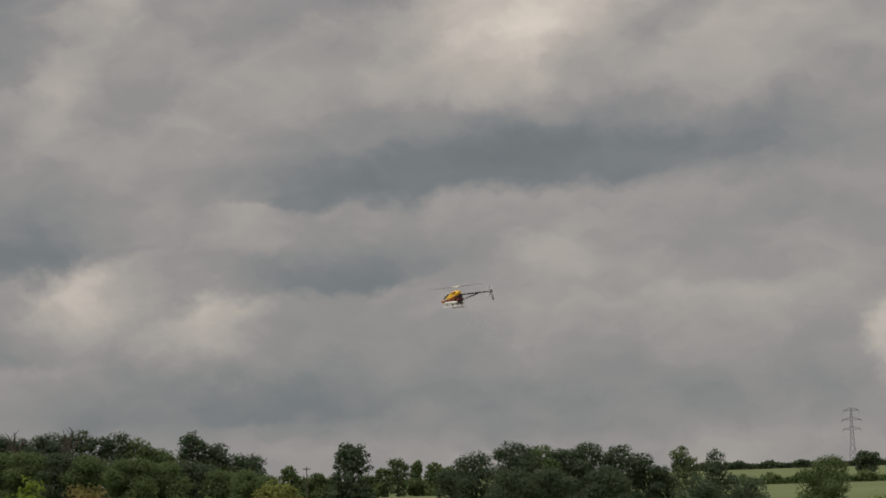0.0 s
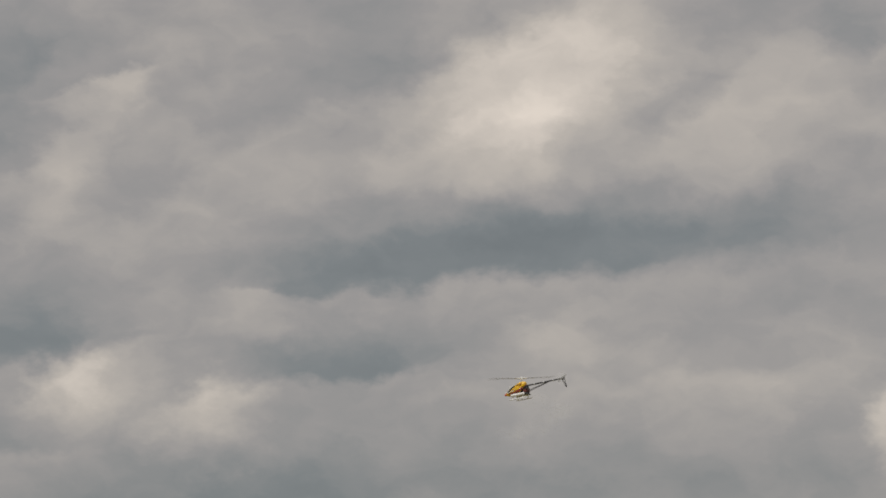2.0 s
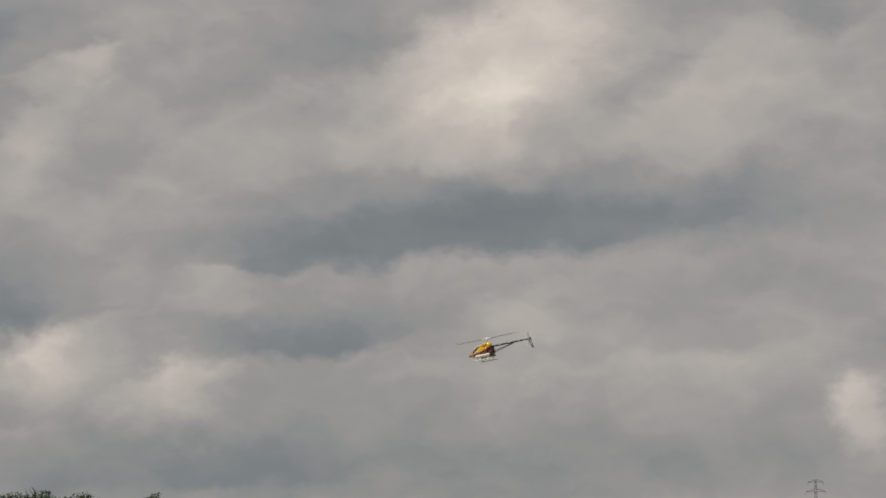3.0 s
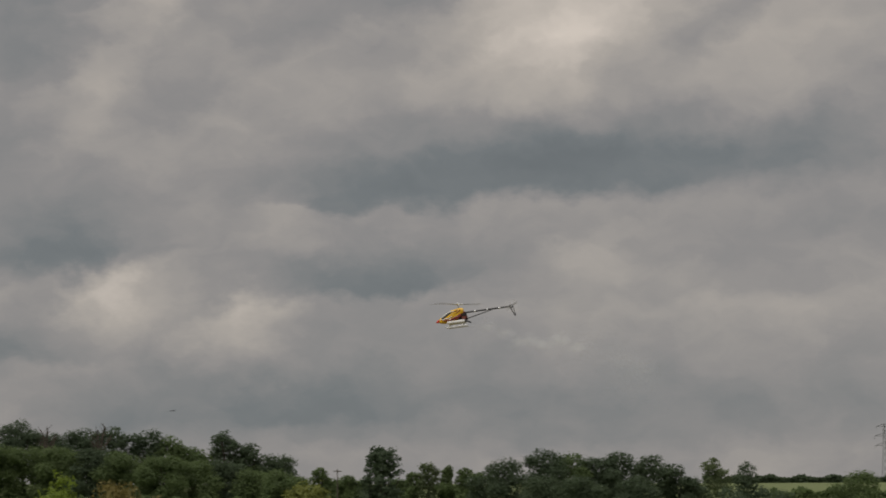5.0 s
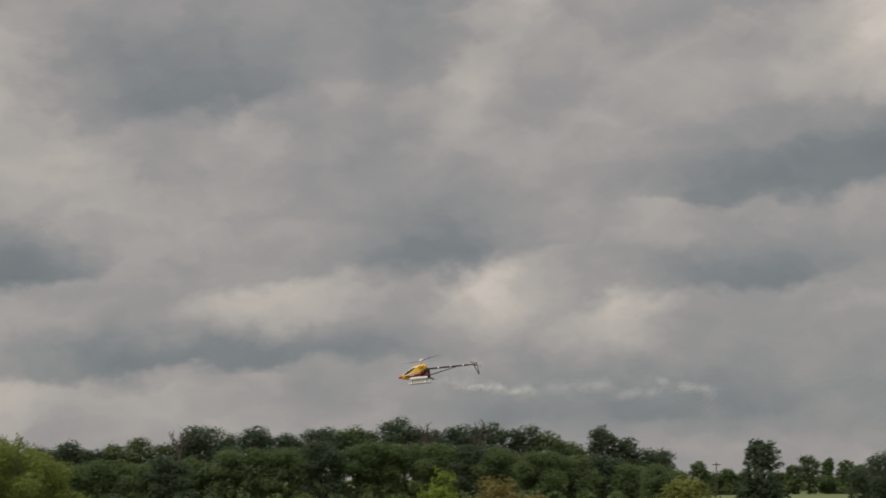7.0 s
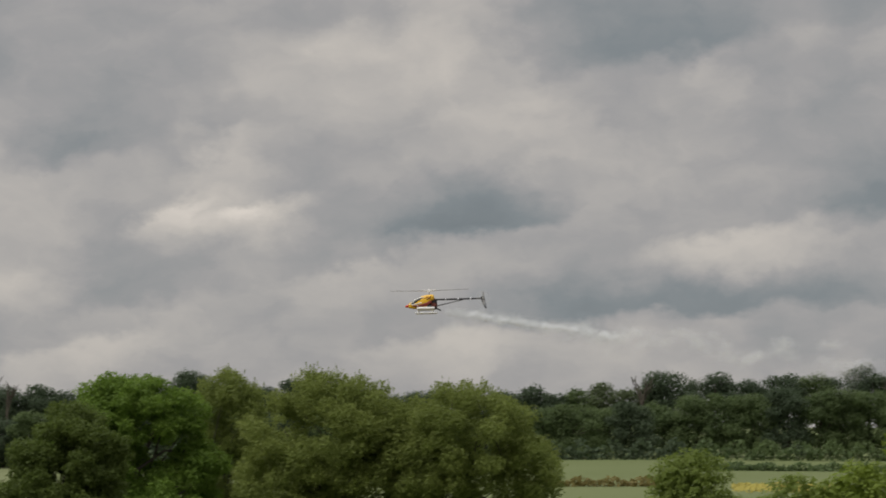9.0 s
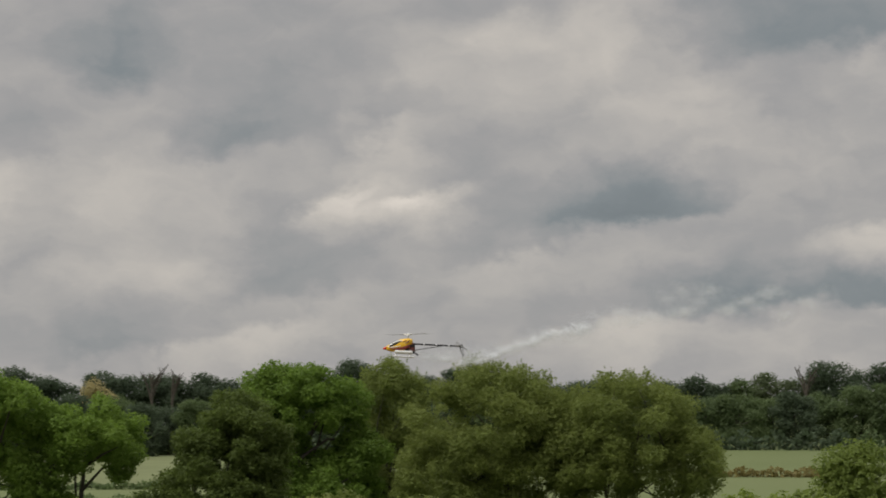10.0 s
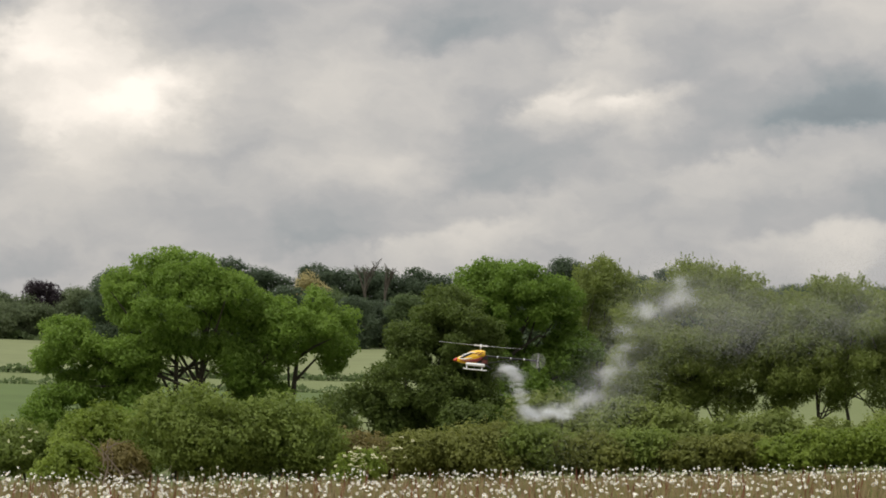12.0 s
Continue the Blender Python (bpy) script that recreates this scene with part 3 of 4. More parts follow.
bush(-14.1, 100, 0.75, 1.9, HEDGE, "upright field bush, olive green", leaf=0.14, name="small_tree", category="tree", sprigs=20)
bush(-9.35, 100, 1.30, 1.0, BRIGHT, "yellow-green leafy shrub standing in the hedge", leaf=0.14, sprigs=12)
bush(-7.8, 95, 1.36, 2.2, BROWNISH, "tan and brown bush coming into leaf", leaf=0.13, sprigs=40)
bush(-3.8, 98, 1.20, 1.7, OLIVE, "olive-yellow rounded tree top", leaf=0.14, name="small_tree", category="tree", sprigs=15)


# ---- far woods ----
def far_tree(az, el, half, r, mat, label, name="tree", openness=0.0, low=0.0, crest=False):
    """A tree of the distant wood: top at that elevation, half width in degrees."""
    rng = random.Random(az * 17 + r)
    z = ground_z(az, r)
    h = top_z(el, r) - z
    w = r * math.tan(radians(half * 1.22))
    foot = max(low, 0.28 if crest else 0.0)
    lobes = [(rng.uniform(-0.25, 0.25) * w, 0, h * 0.80, w * 0.66, w * 0.5, h * 0.2), (0, 0, h * (0.60 + 0.1 * foot), w * 0.85, w * 0.6, h * 0.26)]
    for i in range(8):
        k = foot + (0.86 - foot) * (i + 0.5) / 8
        reach = w * math.sqrt(max(1 - ((k - 0.45) / 0.58) ** 2, 0.1))
        size = w * rng.uniform(0.26, 0.46)
        side = (-1 if i % 2 else 1) * rng.uniform(0.35, 1.0)
        lobes.append((side * max(reach - size * 0.8, 0), rng.uniform(-0.6, 0.1) * w, h * k + size * 0.2, size, size * 0.9, size * rng.uniform(0.7, 1.0)))
    if not foot:
        lobes.append((0, 0, h * 0.26, w * 0.85, w * 0.6, h * 0.26))
    k = r / 430
    tree(name, az, r, lobes, mat, label, bough=rng.uniform(0.2, 0.3) * w, loose=0.36, cover=1.5 - 0.5 * openness, per_clump=5, clump_radius=max(0.085 * w, 0.22), top=el + 0.03, leaf=0.27 * k,
         ragged=0.12, limbs=7, trunk_radius=0.28 * k, slim=0.7, group="far wood")


# crest of the wood
for az, el, half, mat in ((-37.75, 0.95, 0.5, WOOD_PALE), (-37.0, 1.25, 0.42, WOOD_COPPER), (-36.2, 1.15, 0.5, WOOD_PALE), (-35.4, 1.5, 0.5, WOOD_DARK), (-34.6, 1.7, 0.55, WOOD_MID),
                          (-33.7, 1.85, 0.6, WOOD_DARK), (-32.8, 1.95, 0.5, WOOD_DARK), (-32.0, 1.75, 0.55, WOOD_DARK), (-30.95, 1.92, 0.5, WOOD_DARK), (-30.3, 1.8, 0.5, WOOD_DARK),
                          (-29.7, 1.85, 0.5, WOOD_DARK), (-29.1, 1.75, 0.5, WOOD_DARK), (-28.6, 1.88, 0.45, WOOD_DARK), (-27.8, 1.75, 0.55, WOOD_DARK), (-26.9, 1.8, 0.6, WOOD_DARK),
                          (-26.0, 1.9, 0.6, WOOD_DARK), (-25.2, 2.24, 0.6, WOOD_DARK), (-24.3, 1.9, 0.55, WOOD_MID), (-23.5, 1.9, 0.5, WOOD_DARK), (-22.9, 2.12, 0.42, WOOD_DARK),
                          (-22.1, 1.8, 0.6, WOOD_MID), (-21.1, 1.8, 0.6, WOOD_DARK), (-20.1, 1.8, 0.6, WOOD_DARK), (-19.05, 1.9, 0.36, WOOD_DARK), (-18.3, 1.85, 0.45, WOOD_DARK),
                          (-17.6, 1.98, 0.4, WOOD_DARK), (-17.0, 1.8, 0.45, WOOD_DARK), (-16.5, 1.9, 0.4, WOOD_MID), (-15.95, 2.06, 0.42, WOOD_PALE), (-15.3, 1.95, 0.35, WOOD_PALE),
                          (-14.5, 2.34, 0.62, WOOD_DARK), (-13.45, 2.32, 0.42, WOOD_DARK), (-12.75, 2.15, 0.45, WOOD_DARK), (-12.05, 2.28, 0.45, WOOD_DARK), (-11.3, 2.28, 0.4, WOOD_MID),
                          (-10.8, 2.2, 0.4, WOOD_DARK), (-10.25, 2.48, 0.5, WOOD_DARK), (-9.55, 2.25, 0.4, WOOD_DARK), (-8.95, 2.33, 0.4, WOOD_DARK), (-8.25, 2.35, 0.42, WOOD_DARK),
                          (-7.5, 2.29, 0.4, WOOD_DARK), (-6.95, 2.15, 0.4, WOOD_MID), (-6.4, 1.9, 0.4, WOOD_MID), (-5.7, 2.27, 0.33, WOOD_DARK), (-5.2, 2.0, 0.3, WOOD_DARK),
                          (-4.6, 1.72, 0.42, WOOD_DARK), (-5.0, 1.5, 0.5, WOOD_MID)):
    label_of = {"far_hazed_pale_leaves": "pale grey-green tree on the crest of the far wood", "copper_leaves": "dark purple copper tree by the far wood"}.get(mat.name, "dark green tree on the crest of the far wood")
    far_tree(az, el, half * 1.12, 450, mat, label_of, crest=True)
far_tree(-31.1, 1.7, 0.42, 432, WOOD_BLOND, "straw-coloured tree among the dark wood")



def bare_tree(az, el, r, half):
    """A half-dead tree: stem and forked bare limbs."""
    rng = random.Random(az * 13)
    x, y = at(az, r)
    z = ground_z(az, r)
    h = top_z(el, r) - z
    w = r * math.tan(radians(half))
    thing = base("dead_tree", x, y, z, "bare grey dead tree standing above the wood", "tree", "dead trees", turn=-az)
    bm = bmesh.new()
    tube(bm, [(0, 0, 0), (0.1, 0, h * 0.4), (0, 0, h * 0.75)], [0.4, 0.3, 0.16], 6)
    part("trunk", bm, BARK, thing)
    for i in range(9):
        bm = bmesh.new()
        a = Vector((0, 0, h * rng.uniform(0.45, 0.75)))
        b = Vector((rng.uniform(-1, 1) * w, rng.uniform(-0.5, 0.5) * w, h * rng.uniform(0.82, 1.0)))
        m = a.lerp(b, 0.5) + Vector((0, 0, 0.4))
        tube(bm, [a, m, b], [0.16, 0.11, 0.05], 5)
        for k in range(4):
            p = a.lerp(b, rng.uniform(0.45, 0.95))
            tube(bm, [p, p + Vector((rng.uniform(-0.9, 0.9), rng.uniform(-0.6, 0.6), rng.uniform(0.3, 1.2)))], [0.07, 0.03], 4)
        part("limb", bm, BARK, thing)


for az, el, half in ((-29.85, 2.0, 0.3), (-29.4, 1.92, 0.25), (-15.2, 2.17, 0.3), (-9.65, 2.36, 0.25), (-8.5, 2.38, 0.25)):
    bare_tree(az, el, 440, half)

# the wood's lower, lighter edge
rim = random.Random(5)
az = -38.2
while az < -4.2:
    if az < -36.6:
        el = 0.75
    elif az < -27:
        el = 1.25 + rim.uniform(-0.15, 0.15)
    elif az < -17:
        el = 1.35 + rim.uniform(-0.15, 0.15)
    else:
        el = np.interp(az, [-17, -14, -11, -8, -5, -4], [1.5, 1.7, 1.92, 1.75, 1.45, 1.3]) + rim.uniform(-0.12, 0.12)
    half = rim.uniform(0.42, 0.62)
    far_tree(az, el, half, 415 + rim.uniform(-8, 8), WOOD_PALE if az < -35.8 else WOOD_DARK if rim.random() < (0.6 if az < -20 else 0.2) else WOOD_MID, "green tree at the edge of the far wood")
    az += half * 1.25

# the clump of trees on the slope, and trees standing alone
for az, el, half, r, mat in ((0.1, 1.35, 0.45, 330, WOOD_DARK), (0.6, 1.66, 0.5, 325, WOOD_DARK), (1.4, 1.87, 0.55, 345, WOOD_DARK), (2.1, 1.75, 0.5, 350, WOOD_MID), (2.7, 1.72, 0.5, 350, WOOD_DARK),
                             (3.2, 1.83, 0.5, 352, WOOD_DARK), (3.85, 1.7, 0.5, 350, WOOD_DARK), (4.4, 1.5, 0.4, 350, WOOD_DARK), (4.8, 1.2, 0.35, 350, WOOD_DARK), (2.4, 1.3, 0.5, 320, WOOD_DARK),
                             (3.5, 1.25, 0.5, 322, WOOD_DARK), (1.4, 1.25, 0.5, 318, WOOD_DARK)):
    far_tree(az, el, half, r, mat, "dark green tree of a clump on the slope")
far_tree(5.29, 1.63, 0.33, 380, WOOD_PALE, "slim pale grey-green tree standing alone", openness=0.5)
far_tree(6.1, 1.52, 0.45, 210, WOOD_DARK, "dark open-crowned tree with bare limbs showing", openness=0.6, low=0.22)
far_tree(5.8, 1.0, 0.6, 205, WOOD_DARK, "low dark thicket beneath an open tree")
far_tree(6.7, 0.95, 0.5, 205, WOOD_DARK, "low dark thicket beneath an open tree")
far_tree(8.3, 1.4, 0.6, 210, WOOD_MID, "rounded green tree by the field")
far_tree(9.32, 1.37, 0.27, 900, WOOD_DARK, "small dark tree on the skyline")
tree("tree", -2.24, 215, [(0, 0, 8.5, 1.8, 1.7, 3.0), (-0.9, 0, 6.0, 1.7, 1.5, 2.6), (1.0, 0, 5.6, 1.9, 1.5, 2.6), (0.2, 0, 10.6, 1.2, 1.2, 1.7), (0, 0, 3.0, 2.3, 1.8, 3.0)],
     WOOD_DARK, "tall upright dark tree standing alone", cover=3.0, bough=0.8, leaf=0.24, limbs=10, trunk_radius=0.2, ragged=0.06, top=2.02)
for az, el, half in ((-3.6, 1.42, 0.22), (-2.9, 1.25, 0.3), (-1.5, 1.3, 0.2), (-1.15, 1.55, 0.25), (-0.75, 1.45, 0.13), (-0.35, 1.4, 0.22), (0.0, 1.3, 0.2), (-1.8, 1.15, 0.3), (-4.1, 1.2, 0.3), (-0.6, 1.1, 0.4), (-3.2, 1.12, 0.35), (-2.7, 1.05, 0.35), (-4.3, 1.3, 0.35), (-3.2, 1.2, 0.3)):
    far_tree(az, el, half, 620, WOOD_PALE if az in (-1.15,) else WOOD_MID, "small distant tree beyond the fields")


# ---- hedges between the fields ----
def far_hedge(az0, az1, r, height, label, mat=None):
    """A clipped field hedge that follows a contour."""
    rng = np.random.default_rng(int(r + abs(az0) * 10))
    length = r * radians(az1 - az0)
    count = int(length * 34)
    a = az0 + (az1 - az0) * rng.random(count)
    rr = r + rng.normal(0, 0.7, count)
    spots = np.stack([rr * np.sin(np.radians(a)), rr * np.cos(np.radians(a)),
                      np.array([ground_z(x, y) for x, y in zip(a, rr)]) + height * rng.random(count) * (0.75 + 0.25 * np.sin(a * 9))], axis=1)
    me = quads("hedge", leaf_faces(spots, rng.normal(0, 1, spots.shape) + np.array([0, -0.5, 0.5]), 0.7 * r / 400 * (0.6 + 0.8 * rng.random(count)), rng, 0.7), mat or WOOD_MID, 3)
    tagged(new("hedge", me), label, "hedge", kind="stuff")


far_hedge(-27.0, -14.0, 404, 3.4, "dark undergrowth along the foot of the far wood", WOOD_DARK)
far_hedge(-14.0, -4.2, 404, 3.4, "green undergrowth along the foot of the far wood")
far_hedge(-39, -29.0, 264, 1.0, "low dark hedge between two fields")
far_hedge(-39, -28.0, 314, 1.1, "low dark hedge between two fields")
far_hedge(-39, -27.0, 418, 1.6, "hedge at the foot of the far wood")
far_hedge(-14.0, -9.5, 372, 1.2, "low hedge between two fields")
far_hedge(-18.0, -14.4, 330, 1.3, "ragged brown hedge bank across the green field", BROWNISH)


def buttercups(az0, az1, r0, r1, count):
    """A thin yellow flush of flowers in the crop."""
    rng = np.random.default_rng(3)
    a = az0 + (az1 - az0) * rng.random(count)
    r = r0 + (r1 - r0) * np.clip(0.5 + 0.25 * rng.normal(0, 1, count), 0, 1)
    spots = np.stack([r * np.sin(np.radians(a)), r * np.cos(np.radians(a)), np.array([ground_z(p, q) for p, q in zip(a, r)]) + 0.3 * rng.random(count)], axis=1)
    gold = material("buttercup_petals", (0.32, 0.28, 0.07), 0.8, vary=0.2, scale=0.3, spec=0.1)
    me = quads("buttercups", leaf_faces(spots, np.tile((0.0, -0.6, 0.8), (count, 1)), 0.3 + 0.3 * rng.random(count), rng, 0.7), gold, 3)
    tagged(new("buttercups", me), "yellow flush of flowers in the green field", "flowers", kind="stuff")


buttercups(-13.2, -11.0, 318, 336, 1100)
far_hedge(5.0, 10.5, 1430, 4.0, "dark hedge on the skyline", WOOD_DARK)
far_hedge(6.5, 10.5, 700, 3.0, "hedge across the hillside")


# ---- pylon and pole ----
def build_pylon(az, r, el_top):
    x, y = at(az, r)
    z = ground_z(az, r)
    h = top_z(el_top, r) - z
    thing = base("pylon", x, y, z, "grey steel lattice pylon on the hill", "pylon", turn=-az)

    def half(q):
        return h * float(np.interp(q, [0, 0.55, 1], [0.062, 0.026, 0.012]))
    levels = [0, 0.16, 0.30, 0.42, 0.52, 0.62, 0.71, 0.80, 0.9, 0.985]
    thick = h * 0.0055
    for sx, sy in ((-1, -1), (1, -1), (1, 1), (-1, 1)):
        bm = bmesh.new()
        tube(bm, [(sx * half(q), sy * half(q), q * h) for q in levels], [thick] * len(levels), 4)
        part("leg", bm, STEEL, thing)
    for a, b in zip(levels, levels[1:]):
        bm = bmesh.new()
        for s in (-1, 1):
            for c in (0, 1):
                p = [(-half(a), s * half(a), a * h), (half(b), s * half(b), b * h)] if c else [(half(a), s * half(a), a * h), (-half(b), s * half(b), b * h)]
                tube(bm, p, [thick * 0.55] * 2, 4)
                p = [(s * half(a), -half(a), a * h), (s * half(b), half(b), b * h)] if c else [(s * half(a), half(a), a * h), (s * half(b), -half(b), b * h)]
                tube(bm, p, [thick * 0.55] * 2, 4)
        part("brace", bm, STEEL, thing)
    for q, reach in ((0.62, 0.15), (0.78, 0.165), (0.94, 0.13)):
        for s in (-1, 1):
            bm = bmesh.new()
            tip = (s * reach * h, 0, q * h)
            for e in (-1, 1):
                tube(bm, [(s * half(q), e * half(q), q * h), tip], [thick * 0.7] * 2, 4)
                tube(bm, [(s * half(q), e * half(q), (q + 0.045) * h), tip], [thick * 0.7] * 2, 4)
            arm = part("arm", bm, STEEL, thing)
            bm = bmesh.new()
            tube(bm, [tip, (tip[0], 0, tip[2] - 0.05 * h)], [thick * 0.6] * 2, 5)
            part("insulator", bm, STEEL, arm)


build_pylon(9.0, 1450, 2.36)


def build_pole(az, r, el_top):
    x, y = at(az, r)
    z = ground_z(az, r)
    h = top_z(el_top, r) - z
    thing = base("utility_pole", x, y, z, "wooden utility pole with a short crossarm", "pole", turn=-az)
    bm = bmesh.new()
    tube(bm, [(0, 0, 0), (0, 0, h)], [0.14, 0.10], 8)
    part("post", bm, BARK, thing)
    bm = bmesh.new()
    box(bm, 0, 0, h * 0.93, 1.9, 0.2, 0.22, 0.03)
    part("crossarm", bm, BARK, thing)


build_pole(-3.2, 600, 1.39)


# ---- dead branches and the elder in the hedge ----
def dead_branch(az, r, seed, height, lean):
    rng = random.Random(seed)
    x, y = at(az, r)
    thing = base("dead_branch", x, y, ground_z(az, r) - 0.05, "bare bleached dead branch leaning in the hedge", "branch", "dead branches", turn=-az)
    bm = bmesh.new()
    tip = Vector((lean, 0, height))
    mid = tip * 0.5 + Vector((0.15, 0.1, 0.1))
    tube(bm, [(0, 0, 0), mid, tip], [0.045, 0.03, 0.012], 6)
    part("stem", bm, DEAD_WOOD, thing)
    for i in range(6):
        bm = bmesh.new()
        p = Vector((0, 0, 0)).lerp(tip, rng.uniform(0.3, 0.9))
        q = p + Vector((rng.uniform(-0.8, 0.8), rng.uniform(-0.3, 0.3), rng.uniform(0.2, 0.9)))
        tube(bm, [p, p.lerp(q, 0.5) + Vector((0.05, 0, 0.05)), q], [0.018, 0.012, 0.005], 5)
        part("twig", bm, DEAD_WOOD, thing)


dead_branch(-34.9, 78, 1, 1.7, -1.0)
dead_branch(-35.6, 80, 2, 1.9, 0.2)
dead_branch(-34.6, 76, 3, 0.7, 0.3)

PETAL = material("petals", (0.82, 0.82, 0.78), 0.6, vary=0.06, scale=20, spec=0.2)
CREAM = material("elder_blossom", (0.66, 0.64, 0.42), 0.7, vary=0.15, scale=20, spec=0.2)
YOLK = material("flower_eye", (0.62, 0.42, 0.03), 0.7, vary=0.2, scale=60, spec=0.2)
bush(-29.75, 82, -2.2, 0.9, BRIGHT, "elder bush with cream flower heads", name="elder_bush", sprigs=6)


def blossom(az, r, el, width, count, seed):
    """Flat cream flower heads at the elder's surface."""
    rng = np.random.default_rng(seed)
    x, y = at(az, r)
    thing = base("elder_blossom", x, y, ground_z(az, r), "cream elder flower heads over green leaves", "flowers", turn=-az)
    h = top_z(el, r) - ground_z(az, r)
    for i in range(count):
        bm = bmesh.new()
        c = Vector((rng.normal(0, width * 0.4), -0.55 - rng.random() * 0.2, h * rng.uniform(0.45, 1.0)))
        for j in range(9):
            o = Vector((rng.normal(0, 0.04), rng.normal(0, 0.04), rng.normal(0, 0.02)))
            bmesh.ops.create_icosphere(bm, subdivisions=1, radius=0.028, matrix=Matrix.Translation(c + o) @ Matrix.Diagonal((1, 1, 0.6, 1)))
        part("flower_head", bm, CREAM, thing)


blossom(-29.75, 82, -2.2, 1.0, 26, 4)
blossom(-28.9, 89, -1.9, 0.5, 6, 5)
blossom(-37.4, 90, -1.75, 0.9, 9, 6)


# ---- the meadow: long grass, daisies and sorrel ----
def edge(az):
    """How far the flowery strip reaches at that bearing."""
    return np.interp(az, [-40, -35, -18, -10], [50, 47, 60, 66])


def strip(count, rng, start=27.0):
    a = rng.uniform(-41, -15, count)
    far = edge(a)
    r = np.sqrt(start ** 2 + (far ** 2 - start ** 2) * rng.random(count))
    z = np.array([ground_z(p, q) for p, q in zip(a, r)])
    return np.stack([r * np.sin(np.radians(a)), r * np.cos(np.radians(a)), z], axis=1)


GRASS = leaf_material("meadow_grass", (0.138, 0.180, 0.038), (0.312, 0.281, 0.119), 0.25, 0.7, patch=0.35)
SORREL = leaf_material("sorrel", (0.16, 0.055, 0.03), (0.25, 0.11, 0.06), 0.15, 0.8)
STRAW = leaf_material("seed_heads", (0.264, 0.204, 0.105), (0.380, 0.287, 0.161), 0.2, 0.8)


def blades(name, count, low, high, wide, mat, label, seed, category):
    rng = np.random.default_rng(seed)
    foot = strip(count, rng)
    h = rng.uniform(low, high, (count, 1))
    side = unit(np.concatenate([rng.normal(0, 1, (count, 2)), np.zeros((count, 1))], axis=1)) * wide
    tip = foot + np.concatenate([rng.normal(0, 0.12, (count, 2)), h], axis=1)
    mid = foot * 0.45 + tip * 0.55 + np.concatenate([rng.normal(0, 0.02, (count, 2)), 0.03 * h], axis=1)
    tagged(new(name, quads(name, np.stack([foot - side, foot + side, mid + side * 0.7, tip, mid - side * 0.7], axis=1), mat, 5)), label, category, kind="stuff")


blades("meadow_grass", 60000, 0.22, 0.52, 0.006, GRASS, "long uncut meadow grass, green and straw brown", 11, "grass")
blades("seed_heads", 26000, 0.35, 0.60, 0.008, STRAW, "pale brown grass seed heads over the meadow", 12, "grass")
blades("sorrel", 700, 0.45, 0.75, 0.020, SORREL, "rust-red sorrel spikes in the meadow", 13, "plants")


def daisies(count, seed):
    """Ox-eye daisies: a ring of white petals round a yellow eye, on thin stems."""
    rng = np.random.default_rng(seed)
    seeds = strip(count // 6, rng)
    foot = seeds[rng.integers(0, len(seeds), count)] + rng.normal(0, 0.45, (count, 3)) * np.array([1.6, 1.6, 0])
    h = rng.uniform(0.42, 0.66, count)
    head = foot + np.stack([rng.normal(0, 0.03, count), rng.normal(0, 0.03, count), h], axis=1)
    face = unit(rng.normal(0, 0.55, (count, 3)) + np.array([0.25, -0.75, 0.7]))
    t = unit(np.cross(face, rng.normal(0, 1, (count, 3))))
    s = np.cross(face, t)
    size = rng.uniform(0.018, 0.032, (count, 1))
    petals = []
    for k in range(8):
        a, b, c = (math.tau * (k + o) / 8 for o in (-0.36, 0, 0.36))
        ring = [head + (t * math.cos(q) + s * math.sin(q)) * size * f - face * size * dip for q, f, dip in ((b, 0.2, 0), (a, 0.75, 0.05), (b, 1.0, 0.14), (c, 0.75, 0.05))]
        petals.append(np.stack(ring, axis=1))
    me = quads("daisies", np.concatenate(petals), PETAL)
    tagged(new("daisies", me), "white ox-eye daisies standing in long grass", "flowers", kind="stuff")
    eyes = []
    for k in range(6):
        a, b = math.tau * k / 6, math.tau * (k + 1) / 6
        eyes.append(np.stack([head + face * size * 0.16, head + (t * math.cos(a) + s * math.sin(a)) * size * 0.3 + face * size * 0.04,
                              head + (t * math.cos(b) + s * math.sin(b)) * size * 0.3 + face * size * 0.04], axis=1))
    eye = new("flower_eyes", quads("flower_eyes", np.concatenate(eyes), YOLK, 3))
    tagged(eye, "yellow eyes of the ox-eye daisies", "flowers", kind="stuff")
    w = unit(np.cross(head - foot, rng.normal(0, 1, (count, 3)))) * 0.003
    stems = new("daisy_stems", quads("daisy_stems", np.stack([foot - w, foot + w, head + w, head - w], axis=1), GRASS))
    tagged(stems, "thin green daisy stems", "flowers", kind="stuff")


daisies(2600, 21)

# ---- the model helicopter ----
YELLOW = material("yellow_paint", (0.85, 0.50, 0.02), 0.28, vary=0.05, scale=8, coat=0.5)
RED = material("red_paint", (0.62, 0.06, 0.03), 0.3, vary=0.08, scale=8, coat=0.5)
MAROON = material("dark_red_paint", (0.20, 0.025, 0.018), 0.3, vary=0.15, scale=8, coat=0.4)
BLACK = material("black_carbon", (0.018, 0.018, 0.02), 0.4, vary=0.3, scale=30)
WHITE = material("white_plastic", (0.80, 0.80, 0.79), 0.4, vary=0.05, scale=12)
ALLOY = material("alloy", (0.70, 0.71, 0.72), 0.3, 0.9, vary=0.1, scale=20)
ENGINE = material("engine_block", (0.17, 0.05, 0.04), 0.5, 0.2, vary=0.5, scale=18)
BLADE = material("blade_composite", (0.33, 0.33, 0.33), 0.35, vary=0.1, scale=9)
TINT = material("tinted_window", (0.045, 0.05, 0.055), 0.08, vary=0.1, scale=9, coat=1.0)


